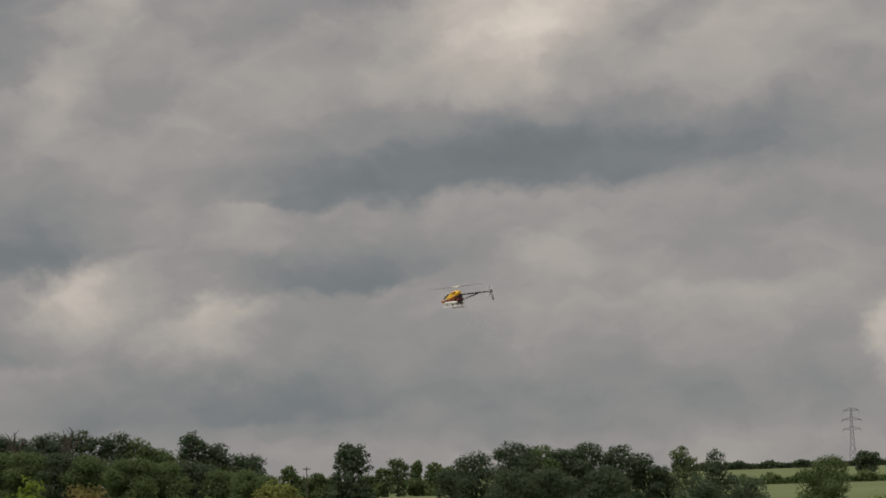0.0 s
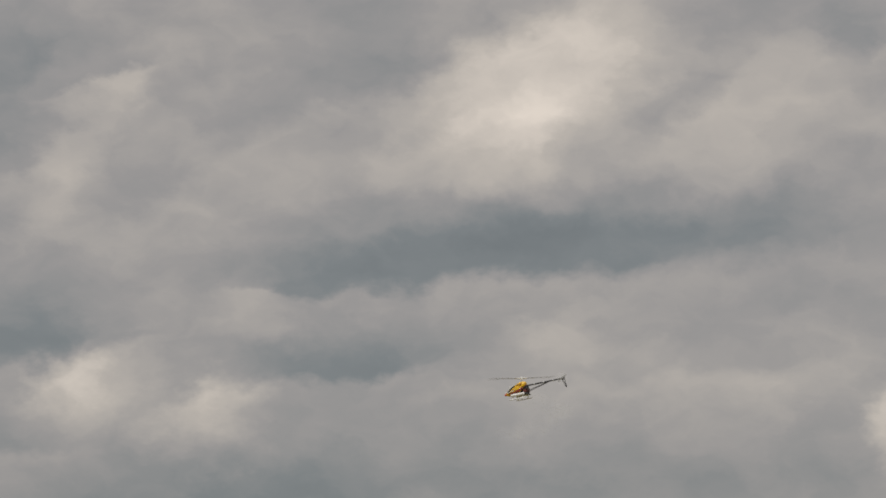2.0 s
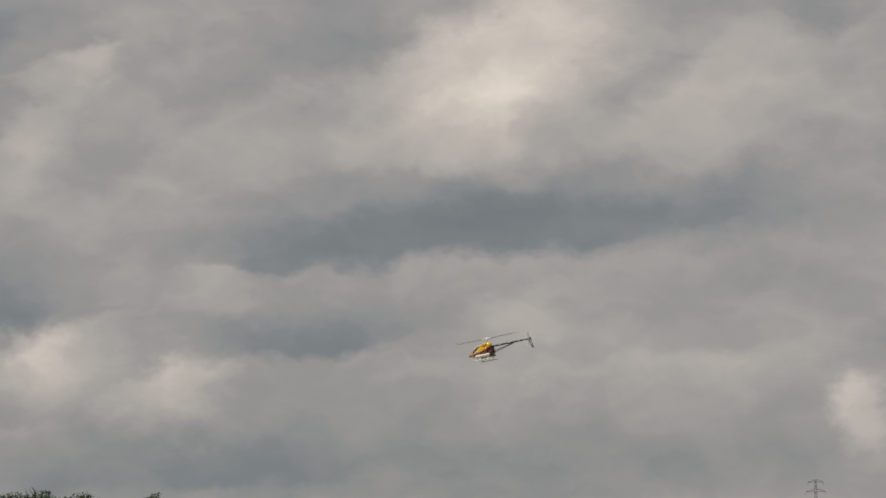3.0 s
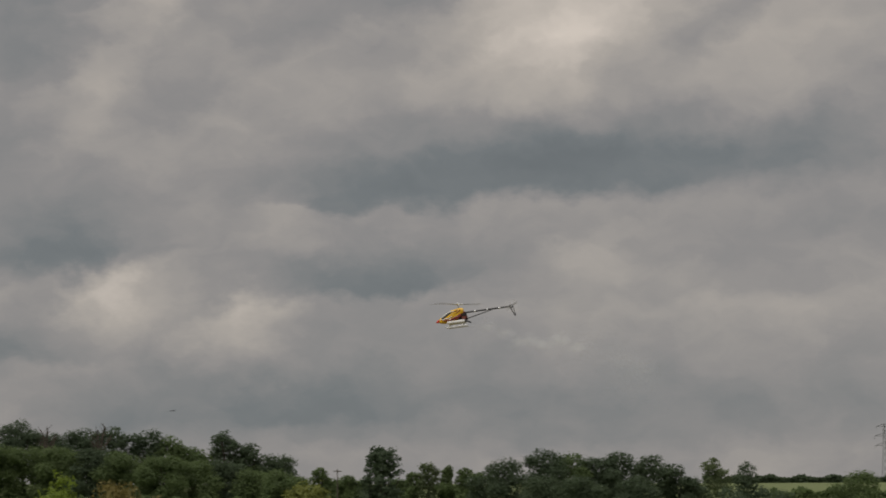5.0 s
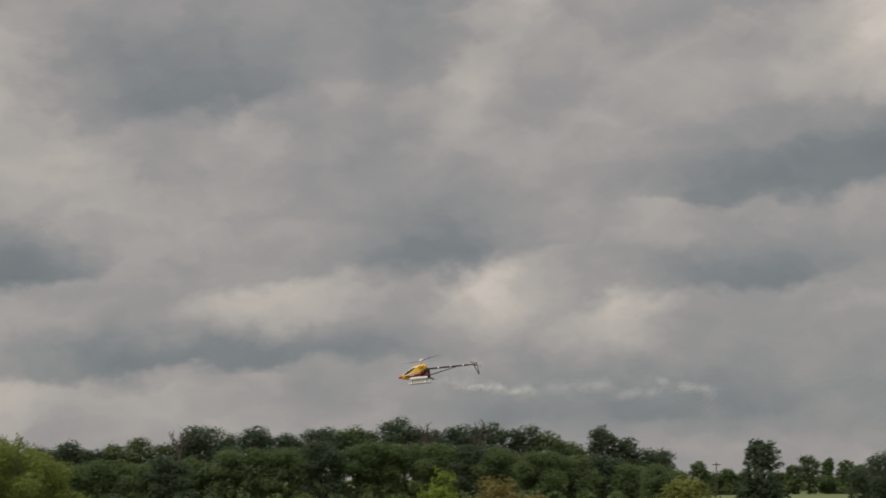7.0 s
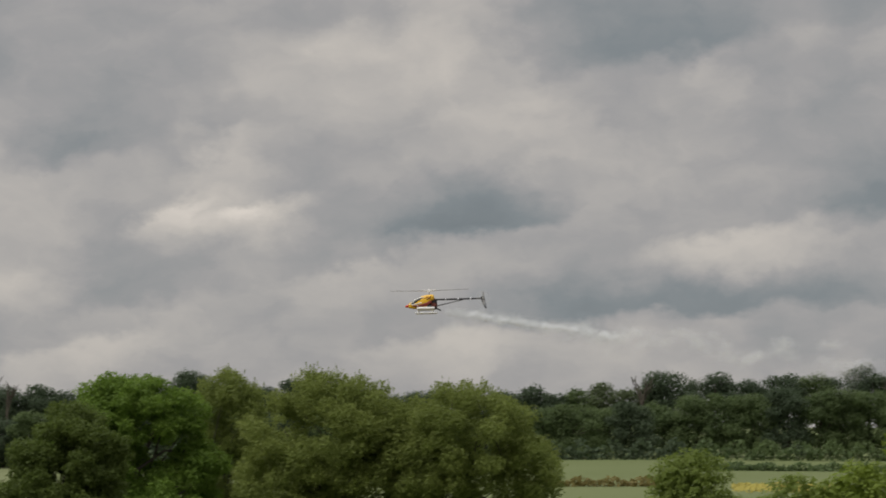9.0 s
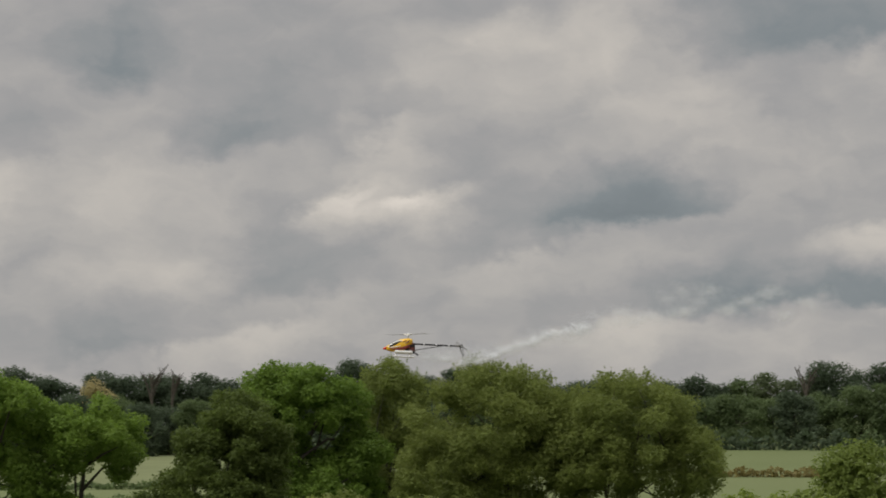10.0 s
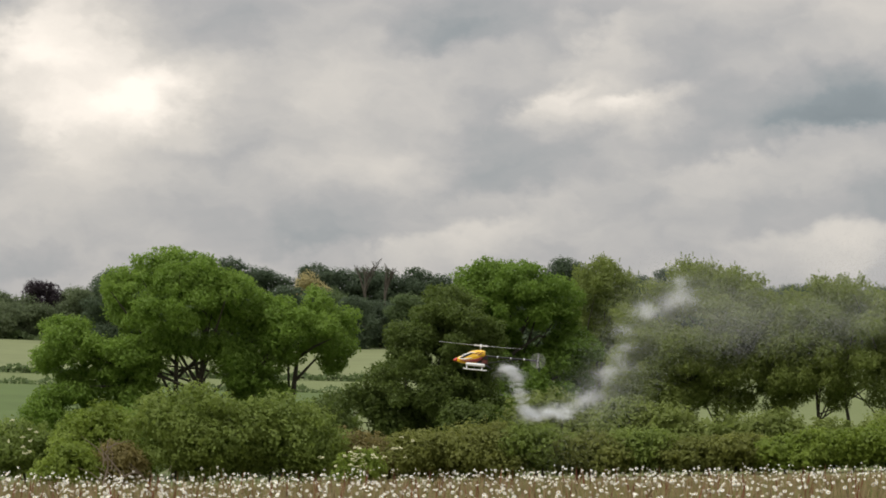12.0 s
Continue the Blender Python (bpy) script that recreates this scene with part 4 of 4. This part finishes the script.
def whirl_material():
    """A rotor too fast to see: mostly clear, a pale veil."""
    mat = bpy.data.materials.new("rotor_whirl")
    mat.use_nodes = True
    n, l = mat.node_tree.nodes, mat.node_tree.links
    n["Principled BSDF"].inputs["Base Color"].default_value = (0.85, 0.85, 0.85, 1)
    veil, mix = n.new("ShaderNodeBsdfTransparent"), n.new("ShaderNodeMixShader")
    mix.inputs[0].default_value = 0.055
    l.new(veil.outputs[0], mix.inputs[1])
    l.new(n["Principled BSDF"].outputs[0], mix.inputs[2])
    l.new(mix.outputs[0], n["Material Output"].inputs[0])
    return mat


WHIRL = whirl_material()


def loft(bm, stations, sides=20, first=0, last=None):
    """A skin over oval stations (x, centre z, half width, half height)."""
    rings = []
    for x, z, w, h in stations:
        rings.append([bm.verts.new((x, math.copysign(abs(math.cos(k * math.tau / sides)) ** 0.85, math.cos(k * math.tau / sides)) * w,
                                    z + math.copysign(abs(math.sin(k * math.tau / sides)) ** 0.85, math.sin(k * math.tau / sides)) * h)) for k in range(sides)])
    for a, b in zip(rings, rings[1:]):
        for k in range(sides):
            bm.faces.new((a[k], a[(k + 1) % sides], b[(k + 1) % sides], b[k]))
    bm.faces.new(rings[0][::-1])
    bm.faces.new(rings[-1])
    bmesh.ops.recalc_face_normals(bm, faces=bm.faces)
    for f in bm.faces:
        f.smooth = len(f.verts) == 4


def rod(name, a, b, radius, mat, parent, label="", sides=8):
    bm = bmesh.new()
    tube(bm, [a, Vector(a).lerp(Vector(b), 0.5), b], [radius] * 3, sides)
    return part(name, bm, mat, parent, label)


def build_helicopter():
    heli = tagged(new("model_helicopter"), "yellow radio-controlled model helicopter flying and trailing smoke", "model helicopter")
    bm = bmesh.new()
    loft(bm, [(0.375, -0.096, 0.032, 0.034), (0.345, -0.092, 0.046, 0.050), (0.28, -0.086, 0.066, 0.070), (0.21, -0.062, 0.080, 0.092), (0.14, -0.040, 0.087, 0.110),
              (0.05, -0.020, 0.087, 0.110), (-0.01, 0.012, 0.080, 0.084), (-0.05, 0.034, 0.066, 0.058), (-0.078, 0.040, 0.052, 0.042), (-0.084, 0.040, 0.03, 0.025)])
    canopy = part("canopy", bm, YELLOW, heli, "glossy yellow fibreglass canopy")
    bm = bmesh.new()
    loft(bm, [(0.435, -0.108, 0.006, 0.006), (0.425, -0.107, 0.017, 0.016), (0.40, -0.101, 0.027, 0.026), (0.368, -0.095, 0.036, 0.033)])
    part("nose", bm, RED, heli, "red nose cone")
    for s in (-1, 1):
        bm = bmesh.new()
        loft(bm, [(0.325, -0.064, 0.008, 0.008), (0.28, -0.046, 0.017, 0.022), (0.21, -0.014, 0.022, 0.032), (0.14, 0.014, 0.022, 0.028), (0.10, 0.024, 0.012, 0.012)], 10)
        bmesh.ops.translate(bm, verts=bm.verts, vec=(0, s * 0.058, 0))
        part("window", bm, TINT, canopy, "dark tinted window")
        bm = bmesh.new()
        loft(bm, [(0.32, -0.112, 0.006, 0.004), (0.18, -0.105, 0.010, 0.020), (0.04, -0.075, 0.012, 0.034), (-0.04, -0.035, 0.008, 0.026)], 8)
        bmesh.ops.translate(bm, verts=bm.verts, vec=(0, s * 0.078, 0))
        part("stripe", bm, MAROON, canopy, "dark red swoosh along the side")
        bm = bmesh.new()
        tube(bm, [(0.32, s * 0.058, -0.050), (0.25, s * 0.074, -0.002), (0.16, s * 0.084, 0.038), (0.085, s * 0.088, 0.045)], [0.007, 0.011, 0.011, 0.006], 6)
        part("window_frame", bm, WHITE, canopy, "white window frame")
        # the livery: dark slashes on the flank, a pale flash above the window
        for x, z, length in ((0.045, 0.045, 0.075), (0.012, 0.02, 0.085), (-0.02, 0.05, 0.05)):
            bm = bmesh.new()
            tube(bm, [(x + length * 0.5, s * 0.082, z - 0.022), (x, s * 0.0875, z), (x - length * 0.5, s * 0.078, z + 0.014)], [0.003, 0.008, 0.003], 6)
            part("flank_slash", bm, MAROON, canopy, "dark red slash of the livery")
        bm = bmesh.new()
        tube(bm, [(0.36, s * 0.040, -0.072), (0.29, s * 0.068, -0.082), (0.20, s * 0.083, -0.068), (0.12, s * 0.090, -0.045)], [0.004, 0.009, 0.009, 0.004], 6)
        part("flash", bm, WHITE, canopy, "white flash along the nose")
    # mechanics
    bm = bmesh.new()
    box(bm, -0.03, 0, -0.085, 0.20, 0.085, 0.17, 0.012)
    part("side_frame", bm, BLACK, heli, "black carbon side frame")
    bm = bmesh.new()
    box(bm, -0.075, 0, -0.095, 0.10, 0.115, 0.085, 0.015)
    box(bm, -0.07, 0, -0.02, 0.07, 0.07, 0.09, 0.01)
    for i in range(5):
        box(bm, -0.128, 0, -0.13 + i * 0.017, 0.02, 0.11, 0.006, 0.001)
    part("engine", bm, ENGINE, heli, "finned engine in dull red and black")
    bm = bmesh.new()
    tube(bm, [(-0.11, 0.05, -0.15), (-0.16, 0.06, -0.175), (-0.20, 0.06, -0.20)], [0.016, 0.014, 0.011], 10)
    part("exhaust", bm, BLACK, heli, "dark exhaust pipe")
    # mast, head and rotor
    rod("mast", (0, 0, 0.08), (0, 0, 0.165), 0.011, ALLOY, heli)
    rotor = new("main_rotor")
    rotor.parent = heli
    rotor.location = (0, 0, 0.165)
    bm = bmesh.new()
    box(bm, 0, 0, 0, 0.24, 0.040, 0.024, 0.006)
    bmesh.ops.create_cone(bm, cap_ends=True, segments=12, radius1=0.026, radius2=0.016, depth=0.05)
    part("hub", bm, WHITE, rotor, "white rotor head")
    for s in (-1, 1):
        bm = bmesh.new()
        loft(bm, [(s * 0.07, 0, 0.010, 0.007), (s * 0.14, 0, 0.024, 0.005), (s * 0.20, 0, 0.025, 0.004), (s * 0.66, 0.006, 0.024, 0.003), (s * 0.70, 0.007, 0.017, 0.002)], 10)
        part("blade", bm, BLADE, rotor, "long grey rotor blade")
    # tail
    bm = bmesh.new()
    tube(bm, [(-0.08, 0, 0), (-0.4, 0, 0), (-0.95, 0, 0)], [0.015, 0.015, 0.014], 12)
    boom = part("tail_boom", bm, BLACK, heli, "thin black tail boom")
    for x in (-0.3, -0.52, -0.74):
        bm = bmesh.new()
        tube(bm, [(x, 0, 0), (x + 0.012, 0, 0), (x + 0.025, 0, 0)], [0.0175] * 3, 12)
        part("clamp", bm, ALLOY, boom, "bright boom clamp")
    for s in (-1, 1):
        rod("boom_strut", (-0.06, s * 0.045, -0.125), (-0.60, s * 0.012, -0.012), 0.006, BLACK, heli)
    bm = bmesh.new()
    box(bm, -0.94, 0, 0.0, 0.07, 0.035, 0.05, 0.008)
    part("tail_gearbox", bm, BLACK, heli)
    bm = bmesh.new()
    for outline in ([(-0.905, 0.03), (-0.93, 0.035), (-0.945, -0.05), (-0.996, -0.165), (-1.0, -0.18), (-0.985, -0.18), (-0.925, -0.05)],
                    [(-0.95, 0.035), (-0.972, 0.03), (-0.985, -0.05), (-1.008, -0.17), (-0.997, -0.172), (-0.972, -0.05)]):
        a = [bm.verts.new((x, -0.022, z)) for x, z in outline]
        b = [bm.verts.new((x, -0.017, z)) for x, z in outline]
        bm.faces.new(a), bm.faces.new(b[::-1])
        for i in range(len(a)):
            bm.faces.new((a[i], a[i - 1], b[i - 1], b[i]))
    part("tail_fin", bm, BLACK, heli, "swept black tail fin with an open middle")
    tail = new("tail_rotor")
    tail.parent = heli
    tail.location = (-0.955, 0.04, 0)
    bm = bmesh.new()
    bmesh.ops.create_cone(bm, cap_ends=True, segments=10, radius1=0.014, radius2=0.012, depth=0.03, matrix=Matrix.Rotation(radians(90), 4, "X"))
    part("hub", bm, ALLOY, tail)
    for s in (-1, 1):
        bm = bmesh.new()
        box(bm, 0, 0, s * 0.07, 0.022, 0.004, 0.10, 0.0015)
        part("blade", bm, BLADE, tail, "pale tail rotor blade")
    bm = bmesh.new()
    bmesh.ops.create_cone(bm, cap_ends=True, segments=32, radius1=0.13, radius2=0.13, depth=0.003, matrix=Matrix.Rotation(radians(90), 4, "X"))
    part("rotor_disc", bm, WHIRL, tail, "pale shimmer of the whirling tail rotor")
    # smoke tanks and skids
    for s in (-1, 1):
        bm = bmesh.new()
        tube(bm, [(0.225, s * 0.105, -0.155), (0.21, s * 0.105, -0.155), (-0.08, s * 0.105, -0.155), (-0.095, s * 0.105, -0.155)], [0.014, 0.027, 0.027, 0.014], 14)
        part("side_tank", bm, WHITE, heli, "white cylinder along the side")
        bm = bmesh.new()
        tube(bm, [(0.26, s * 0.12, -0.222), (0.235, s * 0.12, -0.237), (-0.10, s * 0.12, -0.237), (-0.13, s * 0.12, -0.232)], [0.009] * 4, 10)
        skid = part("skid", bm, WHITE, heli, "white landing skid")
        for x in (0.20, -0.05):
            rod("skid_leg", (x, s * 0.04, -0.14), (x + 0.005, s * 0.12, -0.235), 0.010, WHITE, skid)
    return heli, rotor, tail


helicopter, main_rotor, tail_rotor = build_helicopter()

# seconds, place, heading, nose down
FLIGHT = [
    (0, 0.25, 50.79, 6.28, 135, 0),
    (0.1, 0.30, 50.79, 6.31, 135, 1),
    (0.2, 0.30, 50.79, 6.27, 135, 2),
    (0.3, 0.41, 50.79, 6.33, 134, 2),
    (0.4, 0.41, 50.79, 6.33, 115, 2),
    (0.5, 0.49, 50.78, 6.36, 61, 2),
    (0.6, 0.55, 50.80, 6.20, 4, 3),
    (0.7, 0.61, 50.31, 6.08, -29, 3),
    (0.8, 0.54, 50.32, 5.98, -86, 0),
    (0.9, 0.55, 49.81, 5.99, -144, 0),
    (1, 0.56, 49.81, 6.06, -188, 0),
    (1.1, 0.46, 49.81, 6.04, -234, 0),
    (1.2, 0.52, 49.81, 6.05, -294, 0),
    (1.3, 0.54, 49.80, 6.11, -311, 3),
    (1.4, 0.78, 49.79, 6.24, -269, 3),
    (1.5, 0.98, 49.78, 6.32, -233, 4),
    (1.6, 1.31, 49.76, 6.45, -207, 5),
    (1.7, 1.38, 49.76, 6.38, -211, 6),
    (1.8, 1.47, 49.78, 6.17, -214, 6),
    (1.9, 1.53, 49.78, 6.07, -214, 6),
    (2, 1.49, 49.78, 6.09, -215, 6),
    (2.1, 1.56, 49.79, 6.02, -215, 6),
    (2.2, 1.60, 49.79, 6.01, -215, 6),
    (2.3, 1.65, 49.78, 6.07, -215, 6),
    (2.4, 1.69, 49.28, 6.07, -215, 6),
    (2.5, 1.77, 49.27, 6.10, -215, 6),
    (2.7, 1.59, 48.75, 6.36, -215, 6),
    (4.3, 1.25, 46.85, 5.41, -194, 9),
    (4.4, 1.10, 46.33, 5.64, -191, 9),
    (4.5, 0.95, 46.32, 5.77, -191, 9),
    (4.6, 0.55, 45.82, 5.80, -191, 9),
    (4.8, 0.13, 45.83, 5.64, -188, 8),
    (5, -0.36, 45.33, 5.57, -187, 7),
    (5.2, -0.77, 45.33, 5.52, -186, 5),
    (5.5, -1.87, 45.30, 5.56, -185, 5),
    (6, -3.71, 44.69, 5.40, -182, 5),
    (6.5, -5.56, 44.53, 5.05, -180, 5),
    (7, -7.62, 44.26, 4.47, -177, 5),
    (7.2, -8.47, 44.10, 4.57, -176, 4),
    (8.8, -14.69, 42.43, 4.69, -165, 4),
    (9, -15.36, 42.19, 4.73, -164, 2),
    (9.3, -16.34, 41.82, 4.74, -161, 2),
    (9.5, -16.84, 41.63, 4.56, -160, -1),
    (9.8, -17.74, 41.29, 4.12, -157, 3),
    (10, -18.38, 41.02, 3.73, -156, -2),
    (10.2, -18.96, 40.76, 3.62, -155, -4),
    (10.5, -19.31, 40.05, 3.58, -152, -6),
    (10.8, -19.85, 39.25, 3.02, -149, -9),
    (11, -20.10, 39.13, 2.71, -148, -10),
    (11.2, -19.86, 38.69, 2.77, -148, -8),
    (11.5, -19.79, 38.16, 2.68, -149, -8),
    (11.8, -19.57, 37.73, 1.81, -151, -5),
    (12, -19.20, 37.36, 1.65, -153, -3),
]


def flight_at(t):
    """Place and turn of the helicopter, between its rows."""
    i = max(k for k in range(len(FLIGHT)) if FLIGHT[k][0] <= t or k == 0)
    j = min(i + 1, len(FLIGHT) - 1)
    a, b = FLIGHT[i], FLIGHT[j]
    f = 0 if i == j else (t - a[0]) / (b[0] - a[0])
    x, y, z, h, p = (u + (w - u) * f for u, w in zip(a[1:], b[1:]))
    return pose(x, y, z, 0, p, h)


# ---- a bird that crosses the sky ----
def build_bird():
    thing = tagged(new("bird"), "small dark bird flying across the grey sky", "bird")
    plumage = material("dark_plumage", (0.03, 0.03, 0.035), 0.8, vary=0.3, scale=20)
    bm = bmesh.new()
    loft(bm, [(0.13, 0.012, 0.004, 0.004), (0.10, 0.012, 0.017, 0.018), (0.05, 0, 0.03, 0.03), (-0.03, 0, 0.026, 0.026), (-0.10, 0, 0.012, 0.008), (-0.17, 0, 0.03, 0.003)], 10)
    bmesh.ops.scale(bm, vec=(0.45, 0.45, 0.45), verts=bm.verts)
    part("body", bm, plumage, thing)
    wings = []
    for s in (-1, 1):
        bm = bmesh.new()
        top = [bm.verts.new((x, s * y, 0.004)) for x, y in ((0.06, 0.01), (0.075, 0.11), (0.0, 0.27), (-0.03, 0.2), (-0.04, 0.01))]
        low = [bm.verts.new((v.co.x, v.co.y, -0.004)) for v in top]
        bm.faces.new(top), bm.faces.new(low[::-1])
        for i in range(5):
            bm.faces.new((top[i], top[i - 1], low[i - 1], low[i]))
        bmesh.ops.recalc_face_normals(bm, faces=bm.faces)
        bmesh.ops.scale(bm, vec=(0.45, 0.45, 0.45), verts=bm.verts)
        wings.append(part("wing", bm, plumage, thing))
    return thing, wings


bird, bird_wings = build_bird()


# ---- smoke ----
def smoke_material(thick):
    mat = bpy.data.materials.new("smoke")
    mat.use_nodes = True
    n, l = mat.node_tree.nodes, mat.node_tree.links
    b, out = n["Principled BSDF"], n["Material Output"]
    b.inputs["Base Color"].default_value = (0.93, 0.95, 0.97, 1)
    b.inputs["Roughness"].default_value = 1.0
    b.inputs["Specular IOR Level"].default_value = 0.0
    tr = n.new("ShaderNodeBsdfTranslucent")
    tr.inputs[0].default_value = (0.93, 0.95, 0.97, 1)
    half = n.new("ShaderNodeMixShader")
    half.inputs[0].default_value = 0.5
    l.new(b.outputs[0], half.inputs[1])
    l.new(tr.outputs[0], half.inputs[2])
    clear_part = n.new("ShaderNodeBsdfTransparent")
    mix = n.new("ShaderNodeMixShader")
    mix.inputs[0].default_value = thick
    l.new(clear_part.outputs[0], mix.inputs[1])
    l.new(half.outputs[0], mix.inputs[2])
    l.new(mix.outputs[0], out.inputs[0])
    return mat


SMOKE, HAZE, FRESH = smoke_material(0.42), smoke_material(0.22), smoke_material(0.75)


def wisp_mesh(seed, count, spread, flake, mat, stretch=1.5):
    """A wisp: fine flakes of smoke, thick in the middle and thin outside."""
    rng = np.random.default_rng(seed)
    knots = rng.normal(0, spread * 0.75, (14, 3)) * np.array([stretch, 1, 1])
    spots = knots[rng.integers(0, 14, count)] + rng.normal(0, spread * 0.6, (count, 3)) * np.array([stretch, 1, 1])
    return quads("wisp", leaf_faces(spots, rng.normal(0, 1, (count, 3)), flake * (0.6 + 0.8 * rng.random(count)), rng, 0.8, 1.0), mat, 3)


SMALL = [wisp_mesh(s, 1100, 0.075, 0.0105, SMOKE, 1.4) for s in range(4)]
TINY = [wisp_mesh(20 + s, 620, 0.030, 0.009, FRESH, 2.0) for s in range(4)]
WIDE = [wisp_mesh(10 + s, 2500, 0.27, 0.010, HAZE) for s in range(4)]
FAINT = [wisp_mesh(30 + s, 700, 0.11, 0.011, HAZE, 1.8) for s in range(4)]
smoke_trail = tagged(new("smoke_trail"), "thin white smoke trailing behind the model helicopter", "smoke", kind="stuff")
WIND = Vector((3.5, 1.5, 0.02))
WISPS = []


def build_smoke():
    rng = random.Random(8)
    t = -0.3
    while t < 11.955:
        WISPS.append((t, t, rng.random(), rng.random(), rng.random(), rng.random(), SMALL if t > 4.6 else FAINT))
        if t > 6:
            WISPS.append((t, t, rng.random(), rng.random(), rng.random(), rng.random(), TINY))
            WISPS.append((t + 0.014, t + 0.014, rng.random(), rng.random(), rng.random(), rng.random(), TINY))
        if 7.6 < t < 10.2:
            WISPS.append((t + 0.018, t + 0.018, rng.random(), rng.random(), rng.random(), rng.random(), SMALL))
        if t > 7.6:
            WISPS.append((t + 0.007, t + 0.007, rng.random(), rng.random(), rng.random(), rng.random(), TINY))
        if t > 4.2 and len(WISPS) % 5 < 3:
            WISPS.append((t, t + 0.3, rng.random(), rng.random(), rng.random(), rng.random(), WIDE))
        t += 0.09 if t < 4.2 else 0.04 if t < 6.8 else 0.036 if t < 10.3 else 0.021


build_smoke()


def motions():
    walk(helicopter, [(t, pose(x, y, z, 0, p, h)) for t, x, y, z, h, p in FLIGHT])
    spin = 82
    walk(main_rotor, [(i / FPS, pose(0, 0, 0.165, 0, 0, i * spin)) for i in range(12 * FPS + 1)])
    walk(tail_rotor, [(i / FPS, pose(-0.955, 0.04, 0, 0, i * 86, 0)) for i in range(12 * FPS + 1)])
    walk(bird, [(t, pose(*at(az, 62), EYE + 62 * math.tan(radians(el)), 0, -6, -az)) for t, az, el in
                ((0, -44, 2.4), (4.3, -12.5, 2.5), (5.1, -6.1, 2.75), (5.5, -3.1, 3.07), (5.9, -0.32, 3.52), (6.3, 3.8, 4.19), (7.2, 12.5, 5.2), (12, 50, 8))])
    for s, wing in zip((-1, 1), bird_wings):
        walk(wing, [(i / 10, pose(0, 0, 0.01, s * (28 if i % 2 else -16))) for i in range(121)])
    # each wisp waits under the ground, leaves by the exhaust, sinks with the downwash, drifts and thins away
    step = 1 / FPS
    for i, (born, t, a, b, c, d, kind) in enumerate(WISPS):
        wisp = new("wisp", kind[i % 4])
        wisp.parent = smoke_trail
        m = flight_at(max(born, 0))
        start = m @ Vector((-0.22, 0, -0.2))
        back = m.to_3x3() @ Vector((-1, 0, 0))
        side = Vector((a - 0.5, b - 0.5, c - 0.5)) * (0.62 if kind in (SMALL, FAINT) else 0.3 if kind is TINY else 0.9)
        sink = float(np.interp(born, [4, 7, 8.6, 8.9, 9.4, 9.7, 9.95, 10.2, 10.5, 11.0, 11.27, 11.42, 11.52, 11.6, 11.68, 11.76, 11.82, 11.86, 11.90, 11.94, 12], [0.4, 0.4, 0.35, 0.25, 0.25, 0.3, 0.7, 0.5, 0.5, 0.5, -0.25, 0.3, 1.1, 1.3, 1.35, 1.25, 1.3, 1.25, 0.45, 0.1, 0.1]))
        drift = WIND * float(np.interp(born, [0, 4.5, 8, 11.0, 11.74, 11.8, 12], [0.35, 0.5, 0.75, 1.0, 1.1, 0.95, 0.9]))
        settle = float(np.interp(born, [0, 4.5, 7, 8, 8.6, 9.0], [0.75, 0.6, 0.75, 0.4, 0.15, -0.25]))
        end = t + (float(np.interp(born, [7, 7.6, 10.2, 10.8], [0.75, 1.05, 1.0, 0.75])) if kind in (SMALL, FAINT) else float(np.interp(born, [7, 7.6, 9.9, 10.5], [0.22, 0.42, 0.4, 0.22])) if kind is TINY else 1.3)

        def spot(age):
            return start + back * 0.25 * (1 - math.exp(-age * 8)) + Vector((0, 0, -sink)) * (1 - math.exp(-age * 7)) + side * age + drift * age + Vector((0, 0, -settle)) * age

        rows = []
        t, end = math.ceil(t * FPS) / FPS, math.ceil(end * FPS) / FPS
        turn = 24 + 30 * (a - 0.5)
        stored = pose(start.x, start.y, -4, 0, 0, turn)
        if t > step:
            rows = [(0, stored), (t - step, stored)]
        for k in range(6):
            when = t + (end - t) * k / 5
            if 0 <= when <= 12:
                rows.append((when, pose(*spot(when - born), 360 * b + 20 * k * (d - 0.5), 30 * (c - 0.5), turn + 12 * k * (d - 0.5))))
        if not rows:
            rows = [(0, stored)]
        if rows[0][0] > 0:
            rows.insert(0, (0, pose(*spot(max(-born, 0)), 0, 0, turn)))
        if t < 11.99 < end:
            rows = [row for row in rows if row[0] < 11.98] + [(12, pose(*spot(12 - born), 0, 0, turn))]
        if end + step < 12:
            rows = [row for row in rows if row[0] < end - 1.5 * step] or [(0, stored)]
            last = spot(end - step - born)
            if end > 3 * step:
                rows += [(end - step, pose(*last, 0, 0, turn)), (end, pose(last.x, last.y, last.z + 0.002, 0, 0, turn))]
            rows += [(max(end, 0) + step, stored), (12, stored)]
        walk(wisp, rows)


motions()
